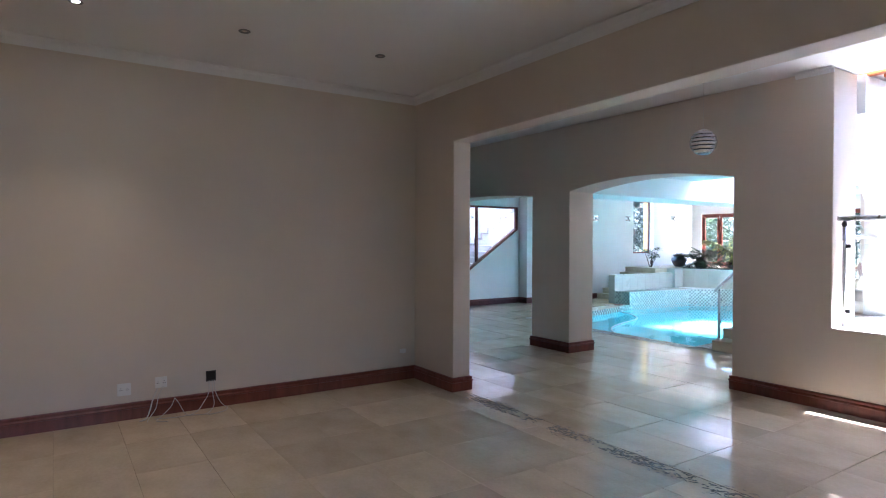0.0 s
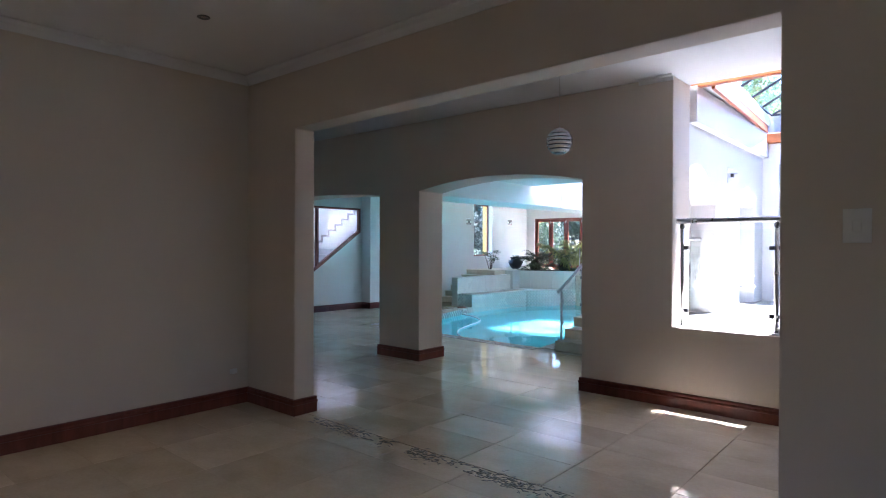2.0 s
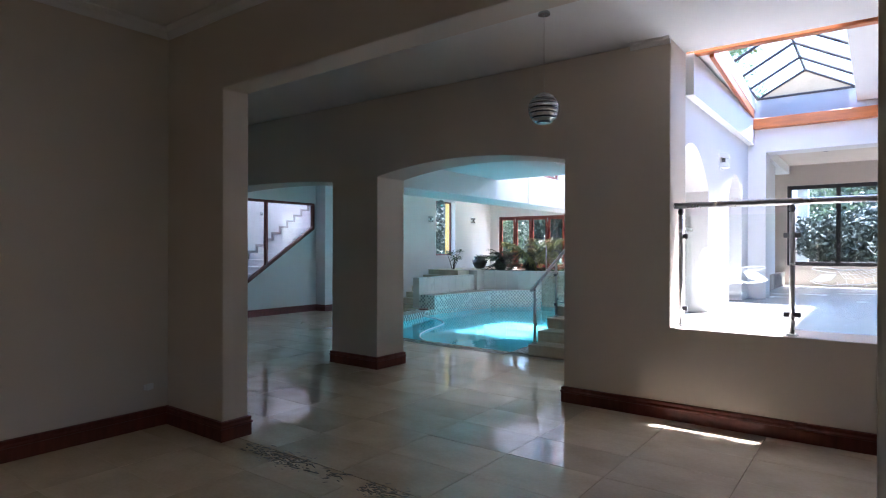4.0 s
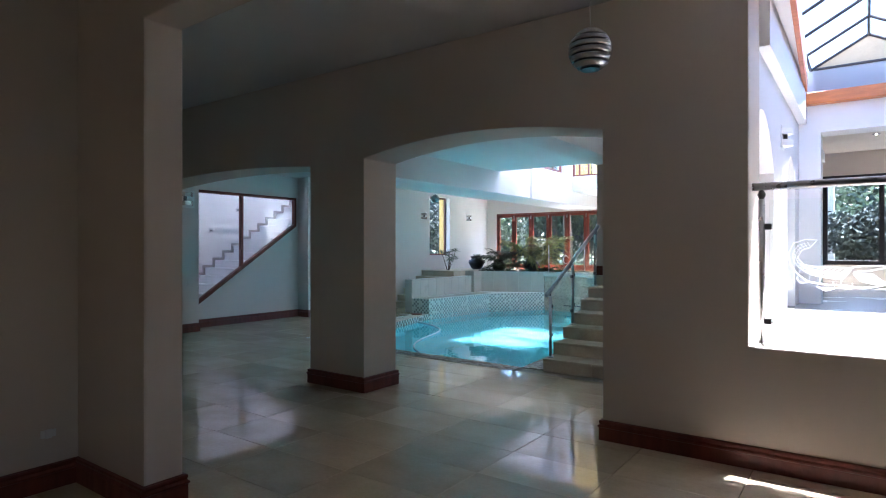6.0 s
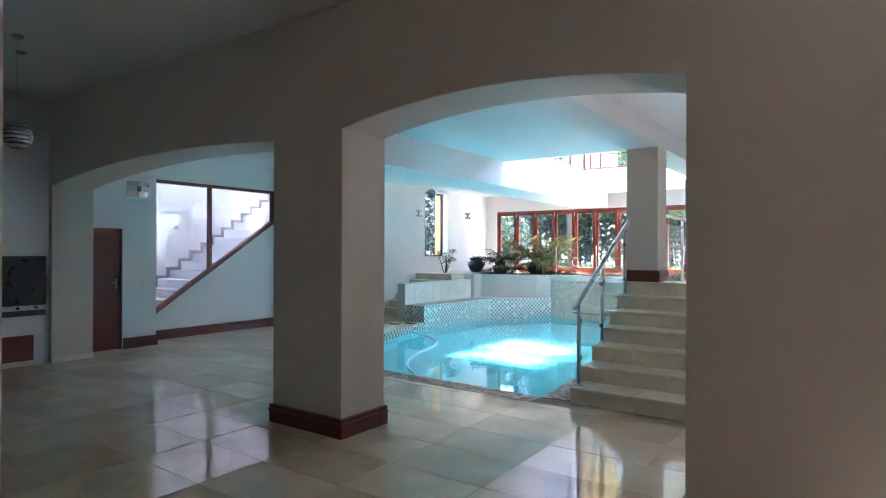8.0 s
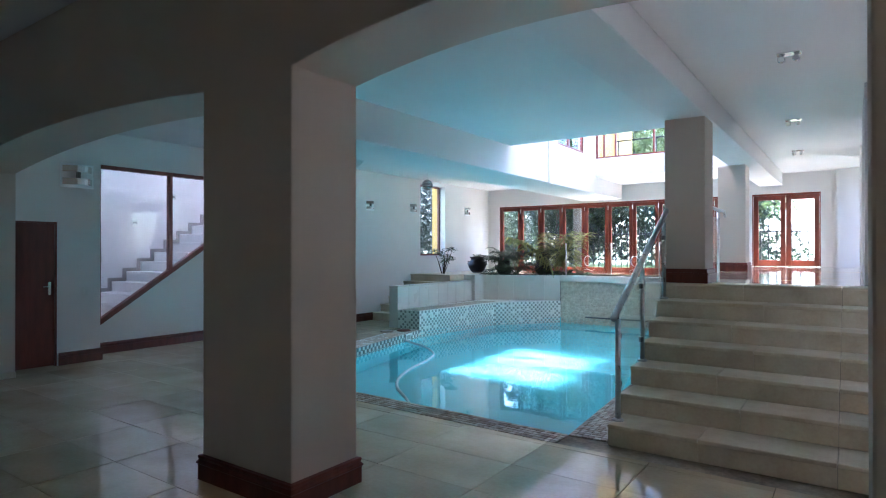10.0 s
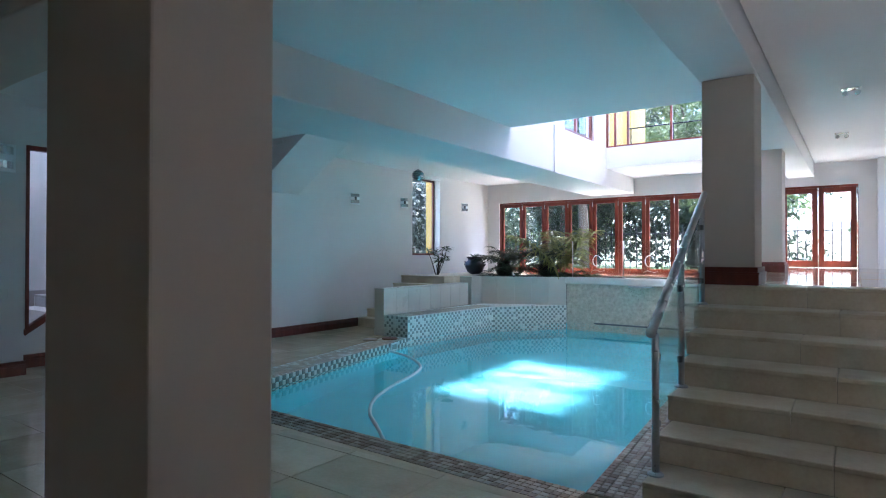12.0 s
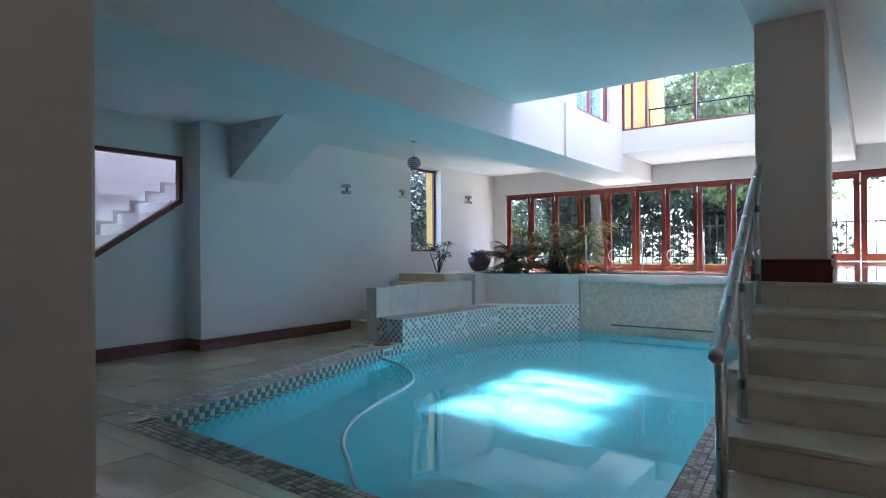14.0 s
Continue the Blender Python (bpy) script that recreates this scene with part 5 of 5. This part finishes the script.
def pot(x, y, z, s, parent_name="clay_pot", label="dark glazed clay urn with small lug handles"):
    p = tagged(empty(parent_name, x, y, z), label, "pot", group="clay pots")
    k = 1.22 * s
    part("body", lathe([(0.13 * s, 0), (0.20 * s, 0.05 * k), (0.27 * s, 0.16 * k), (0.265 * s, 0.23 * k), (0.20 * s, 0.30 * k), (0.185 * s, 0.33 * k), (0.23 * s, 0.375 * k), (0.225 * s, 0.39 * k), (0.19 * s, 0.385 * k), (0.165 * s, 0.33 * k)], 28), M_POT, p, smooth=True)
    part("soil", lathe([(0.17 * s, 0.33 * k), (0.165 * s, 0.345 * k), (0.02, 0.35 * k)], 16), M_SOIL, p)
    for a in (0, 180):
        c, q = math.cos(radians(a)), math.sin(radians(a))
        pts = [(c * r, q * r, h) for r, h in ((0.25 * s, 0.25 * k), (0.32 * s, 0.27 * k), (0.33 * s, 0.21 * k), (0.265 * s, 0.18 * k))]
        part("handle", tube(pts, 0.024 * s, 8), M_POT, p, smooth=True)
    return p
pot(-5.03, 10.32, 0.96, 0.84)
pot(-4.42, 10.6, 0.90, 0.75)
pot(-3.55, 11.0, 0.90, 0.8)

def palm(x, y, z, n, L, spread, material, label, name="palm_plant", seed=1, wide=0.018, stems=True):
    r = random.Random(seed)
    pl = tagged(empty(name, x, y, z), label, "plant", group="planter plants")
    rows = []
    for k in range(n):
        a = 2 * math.pi * (k / n) + r.uniform(-0.3, 0.3)
        up = r.uniform(0.45, 1.6) * spread
        d = Vector((math.cos(a), math.sin(a), up)).normalized()
        ln = L * r.uniform(0.7, 1.1)
        pts = [d * ln * s + Vector((0, 0, -0.42 * ln * s * s)) for s in [i / 8 for i in range(9)]]
        if stems:
            part("frond_stem", tube([tuple(q) for q in pts], [0.006 * (1 - 0.8 * i / 8) for i in range(9)], 5), material, pl)
        for i in range(2, 9):
            for j in (0, 0.33, 0.67):
                s = (i - j) / 8
                c = d * ln * s + Vector((0, 0, -0.42 * ln * s * s))
                side = d.cross(Vector((0, 0, 1))).normalized()
                for sg in (-1, 1):
                    rows.append((tuple(c), tuple(side * sg + d * 0.5 + Vector((0, 0, r.uniform(-0.3, 0.2)))), ln * 0.34 * (1.15 - 0.7 * s), wide * 0.8 * ln, 0.5))
    leaves("fronds", rows, material, pl)
    return pl
palm(-4.42, 10.6, 1.22, 16, 0.95, 1.0, M_LEAFD, "spiky dark green cycad in a clay pot", "cycad", 3)
palm(-3.55, 11.0, 1.26, 16, 0.95, 1.1, M_LEAFD, "dark green cycad in a clay pot", "cycad", 4)
palm(-4.02, 10.5, 0.90, 13, 1.05, 1.6, M_LEAF, "arching dark fern in the planting bed", "fern", 5)
palm(-3.2, 11.0, 0.90, 16, 1.95, 3.2, M_LEAFY, "tall feathery yellow-green palm in the planting bed", "palm_plant", 6, 0.017)
palm(-4.55, 10.25, 0.90, 8, 0.6, 0.9, M_LEAFD, "low dark fern in the planting bed", "fern", 7)
palm(-3.42, 10.62, 0.90, 9, 0.7, 1.0, M_LEAFD, "low dark fern in the planting bed", "fern", 8)
palm(-2.95, 10.75, 0.92, 9, 0.45, 0.9, M_LEAF, "small spiky succulent on the planting bed edge", "succulent", 9, 0.05, False)
palm(-2.5, 10.85, 0.89, 9, 0.36, 1.0, M_LEAF, "small spiky succulent by the glass balustrade", "succulent", 10, 0.05, False)
palm(-5.03, 10.32, 1.31, 6, 0.24, 1.6, M_LEAF, "sparse young cycad sprouting from a clay pot", "cycad", 14, 0.05, False)
sh = tagged(empty("potted_shrub", -5.4, 9.35, 0.96), "leggy green shrub with twisted bare stems on the landing", "plant")
rr = random.Random(4)
rows = []
for k in range(9):
    a = rr.uniform(0, 6.28)
    tip = Vector((math.cos(a) * 0.22, math.sin(a) * 0.22, rr.uniform(0.3, 0.62)))
    mid = tip * 0.5 + Vector((rr.uniform(-0.06, 0.06), rr.uniform(-0.06, 0.06), 0))
    part("stem", tube([(0.03 * math.cos(a), 0.03 * math.sin(a), 0), tuple(mid), tuple(tip)], [0.012, 0.009, 0.005], 6), M_BARK, sh)
    for q in range(9):
        b = rr.uniform(0, 6.28)
        rows.append((tuple(tip + Vector((0, 0, rr.uniform(-0.06, 0.03)))), (math.cos(b), math.sin(b), rr.uniform(-0.2, 0.6)), 0.18, 0.034, 0.3))
leaves("foliage", rows, M_LEAF, sh)

# ---- garden ----
def foliage(name, blobs, count, size, material, parent, seed):
    """Crown of many small leaf cards scattered through overlapping clumps."""
    g = np.random.default_rng(seed)
    cs = np.array([b[:3] for b in blobs])
    rs = np.array([b[3] for b in blobs])
    pick = g.choice(len(blobs), count, p=rs ** 2 / (rs ** 2).sum())
    d = g.normal(size=(count, 3))
    d /= np.linalg.norm(d, axis=1)[:, None]
    rad = g.uniform(0.45, 1.05, count)[:, None]
    p = cs[pick] + d * rad * rs[pick][:, None] * np.array([1, 1, 0.8])
    u = g.normal(size=(count, 3))
    u /= np.linalg.norm(u, axis=1)[:, None]
    v = np.cross(u, g.normal(size=(count, 3)))
    v /= np.linalg.norm(v, axis=1)[:, None]
    s = size * g.uniform(0.6, 1.4, count)[:, None]
    verts = np.stack([p - u * s, p + v * s * 0.45, p + u * s, p - v * s * 0.45], 1).reshape(-1, 3)
    faces = np.arange(count * 4).reshape(-1, 4)
    me = bpy.data.meshes.new(name)
    me.from_pydata(verts.tolist(), [], faces.tolist())
    me.materials.append(material)
    ob = new(name, me)
    ob.parent = parent
    return ob

def tree(x, y, h, spread, seed, material=None, label="broad garden tree with dense green crown"):
    r = random.Random(seed)
    t = tagged(empty("tree", x, y, 0.85), label, "tree", group="garden trees")
    part("trunk", tube([(0, 0, -0.1), (r.uniform(-0.1, 0.1), 0, h * 0.25), (r.uniform(-0.25, 0.25), 0.1, h * 0.5), (0, 0.1, h * 0.72)], [0.2, 0.16, 0.12, 0.05], 10), M_BARK, t, smooth=True)
    blobs = []
    for k in range(11):
        a, rr_ = r.uniform(0, 6.28), r.uniform(0.2, 1) * spread
        z = h * r.uniform(0.38, 1.0)
        blobs.append((math.cos(a) * rr_, math.sin(a) * rr_, z, r.uniform(0.5, 0.95) * spread * 0.5))
        part("limb", tube([(0, 0.05, h * 0.32), (math.cos(a) * rr_ * 0.5, math.sin(a) * rr_ * 0.5, (h * 0.32 + z) / 2), (math.cos(a) * rr_ * 0.9, math.sin(a) * rr_ * 0.9, z)], [0.07, 0.05, 0.02], 6), M_BARK, t)
    foliage("crown", blobs, 9000, 0.10, material or M_TREE, t, seed)
    return t
for i, (x, y, h, s) in enumerate(((-7.5, 21, 7.5, 3.0), (-5.4, 18.0, 7.4, 2.5), (-3.2, 23.5, 8.5, 3.2), (-1.6, 20.8, 6.5, 2.3), (4.6, 24.5, 4.6, 2.6), (-12, 19, 8, 3.2), (8.5, 21, 4.5, 2.6), (-1.5, 30, 10, 4.2), (-9.5, 30, 10, 4.2), (5, 33, 5.5, 4.0))):
    tree(x, y, h, s, 30 + i, M_TREE2 if i in (2, 3, 7) else M_TREE)
def shrub(x, y, z, r, seed, material, label="dense dark garden shrub", n=2600):
    rr_ = random.Random(seed)
    s = tagged(empty("shrub", x, y, z), label, "shrub", group="garden shrubs")
    part("stem", tube([(0, 0, 0), (0.03, 0, r * 0.9)], [0.04, 0.02], 6), M_BARK, s)
    blobs = [(rr_.uniform(-0.6, 0.6) * r, rr_.uniform(-0.5, 0.5) * r, r * rr_.uniform(0.3, 1.2), r * rr_.uniform(0.35, 0.6)) for _ in range(7)]
    foliage("crown", blobs, n, 0.07, material, s, seed)
    return s
for i, (x, y, r) in enumerate(((-6.6, 15.2, 1.5), (2.9, 17.0, 0.9), (3.4, 17.5, 1.4), (-8.6, 17, 1.7))):
    shrub(x, y, 0.85, r, 60 + i, M_LEAFD if i == 0 else M_TREE if i % 3 else M_TREE2)
for i, (x, y, z, r) in enumerate(((-9.6, 11.2, 0.85, 1.7), (-9.6, 13.8, 0.85, 2.3), (-11.2, 16.2, 0.85, 2.8))):
    shrub(x, y, z, r, 80 + i, M_SHADE, n=8000)
for i, (x, y, r) in enumerate(((4.4, 10.6, 1.2), (5.9, 11.0, 1.4), (7.6, 10.8, 1.3))):
    shrub(x, y + 0.4, 0.85, r, 90 + i, M_SHADE, n=5000)
hedge = tagged(empty("tree_belt", 0, 0, 0), "dense belt of mixed trees behind the fence", "trees", kind="stuff")
hr = random.Random(8)
blobs = [(hr.uniform(-22, 16), hr.uniform(22, 27), hr.uniform(1.2, 5.4), hr.uniform(0.7, 1.8)) for _ in range(120)]
blobs += [(hr.uniform(-11, 6), hr.uniform(20.6, 23), hr.uniform(1.2, 3.4), hr.uniform(0.5, 1.0)) for _ in range(70)]
blobs = [b for b in blobs if not (-0.1 < b[0] < 2.7 and b[2] < 4.2)]
foliage("belt_dark", blobs, 75000, 0.11, M_TREE, hedge, 5)["kind"] = "stuff"
blobs = [(hr.uniform(-20, 0.3), hr.uniform(21, 28), hr.uniform(3.0, 12.5), hr.uniform(0.8, 2.0)) for _ in range(120)]
blobs += [(hr.uniform(0.3, 14), hr.uniform(24, 30), hr.uniform(2.0, 5.2), hr.uniform(0.8, 1.6)) for _ in range(30)]
blobs = [b for b in blobs if not (-0.1 < b[0] < 2.7 and b[2] < 4.2)]
foliage("belt_light", blobs, 90000, 0.12, M_TREE2, hedge, 6)["kind"] = "stuff"
# palisade fence
fence = tagged(empty("fence", 0, 19.6, 0.86), "black steel palisade fence in front of the trees", "fence")
for i in range(110):
    part("picket", box(-13 + i * 0.22, -13 + i * 0.22 + 0.03, -0.012, 0.012, 0.0, 1.55), M_BLACK, fence)
for z in (0.3, 1.25):
    part("rail", box(-13.1, 11.2, 0.012, 0.045, z, z + 0.045), M_BLACK, fence)
# tufts of grass along the doors
g = np.random.default_rng(3)
rows = []
for k in range(2600):
    x, y = g.uniform(-7, 4), 13.2 + abs(g.normal(0, 2.2))
    rows.append(((x, y, 0.86), (g.normal(0, 0.35), g.normal(0, 0.35), 1), g.uniform(0.12, 0.42), 0.006, 0.3))
gr = leaves("grass_tufts", rows, M_TREE2, None, "")
tagged(gr, "long light green grass tufts outside the doors", "grass", kind="stuff")


# ---- polished floor tiles and pebble strip, last ----
TILE_W, TILE_D, GAP = 0.78, 0.52, 0.004


def plate_mesh(name, w, d, t, material):
    bm = box(-w / 2, w / 2, -d / 2, d / 2, -t, 0)
    top = [e for e in bm.edges if all(v.co.z > -0.001 for v in e.verts)]
    bmesh.ops.bevel(bm, geom=top, offset=0.0009, segments=1, affect="EDGES")
    me = bpy.data.meshes.new(name)
    bm.to_mesh(me)
    bm.free()
    me.materials.append(material)
    return me


shared = {}
rng = random.Random(77)


def lay(x0, x1, y0, y1, parent, tw, td, z=0.0, skip=None, shift=True, gap=GAP):
    """Running-bond tiles clipped to a rectangle; alike sizes share one mesh."""
    r = 0
    y = y0
    while y < y1 - 0.02:
        yb = min(y + td, y1)
        x = x0 - (tw * (0.5 if r % 2 else 0.0) if shift else 0) - tw * 0.13 * (r % 3)
        while x < x1 - 0.02:
            xa, xb = max(x, x0), min(x + tw, x1)
            if xb - xa > 0.03 and not (skip and skip((xa + xb) / 2, (y + yb) / 2)):
                key = (round(xb - xa, 3), round(yb - y, 3), gap)
                if key not in shared:
                    shared[key] = plate_mesh("tile", key[0] - gap, key[1] - gap, 0.012, M_TRAV)
                ob = new("tile", shared[key])
                ob.parent = parent
                ob.matrix_local = Matrix.Translation(((xa + xb) / 2, (y + yb) / 2, z + rng.uniform(-0.0008, 0.0008))) @ Euler((rng.uniform(-0.003, 0.003), rng.uniform(-0.003, 0.003), 0)).to_matrix().to_4x4()
            x += tw
        y = yb
    return


# strip of set pebbles across the opening
PX0, PX1, PY0, PY1 = 1.25, 5.3, -2.90, -2.74
lay(0.18, 9.4, -7.82, PY0, floor, TILE_W, TILE_D, gap=0.0016)
lay(0.18, 9.4, -11.2, -7.82, floor, 1.8, 1.2)
lay(-5.5, 6.6, PY1, 2.02, floor, TILE_W, TILE_D)
lay(6.6, 9.4, PY1, 0.03, floor, 1.8, 1.2)
lay(-6.28, -4.62, 2.02, 7.40, floor, TILE_W, TILE_D, skip=None)
lay(-4.62, -3.62, 2.02, 2.62, floor, TILE_W, TILE_D)
lay(-4.62, -3.0, 2.62, 6.64, floor, 0.39, 0.26, -0.004, skip=lambda x, y: x > NEAR_L[0] + (COR[0] - NEAR_L[0]) * (y - NEAR_L[1]) / (COR[1] - NEAR_L[1]) - 0.26)
lay(-3.62, 0.78, 2.02, 2.24, floor, 0.39, 0.11, -0.004, skip=lambda x, y: y > 2.27 - 0.0355 * (x + 3.15) - 0.06)
lay(-3.62, -3.2, 2.24, 2.62, floor, 0.39, 0.19, -0.004)
lay(-8.5, -5.5, 0.6, 2.02, floor, 1.8, 1.2)
lay(0.95, 3.83, 4.70, 12.4, bpy.data.objects["floor_deck"], 1.2, 0.9, DECK)
lay(-4.7, 0.94, 11.55, 12.4, bpy.data.objects["floor_walkway"], 1.2, 0.9, WALK - 0.0)

peb = bmesh.new()
box(0.3, 9.3, PY0 + 0.002, PY1 - 0.002, -0.012, -0.003, peb)
strip = tagged(link("pebble_strip_bed", peb, M_TRAV), "band of pale stone across the opening", "floor strip", kind="structure")
vs, fs = [], []
for k in range(1500):
    x = rng.uniform(PX0, PX1)
    if 2.42 < x < 2.62 or rng.random() < 0.42 * (1 + math.sin(x * 6.5)):
        continue
    y = (PY0 + PY1) / 2 + rng.gauss(0, 0.06)
    a, L, w = rng.gauss(0.15, 0.5), rng.uniform(0.012, 0.035), rng.uniform(0.003, 0.007)
    c, s = math.cos(a), math.sin(a)
    b = len(vs)
    for zz, kk in ((-0.004, 1.0), (0.0022, 0.6)):
        for q in range(6):
            t = 2 * math.pi * q / 6
            u, v = math.cos(t) * L * kk, math.sin(t) * w * kk
            vs.append((x + u * c - v * s, y + u * s + v * c, zz))
    fs.append(tuple(b + 6 + q for q in range(6)))
    fs += [(b + q, b + (q + 1) % 6, b + 6 + (q + 1) % 6, b + 6 + q) for q in range(6)]
me = bpy.data.meshes.new("pebbles")
me.from_pydata(vs, [], fs)
me.materials.append(M_PEB)
pb = new("pebbles", me)
pb.parent = strip
pb["kind"] = "stuff"
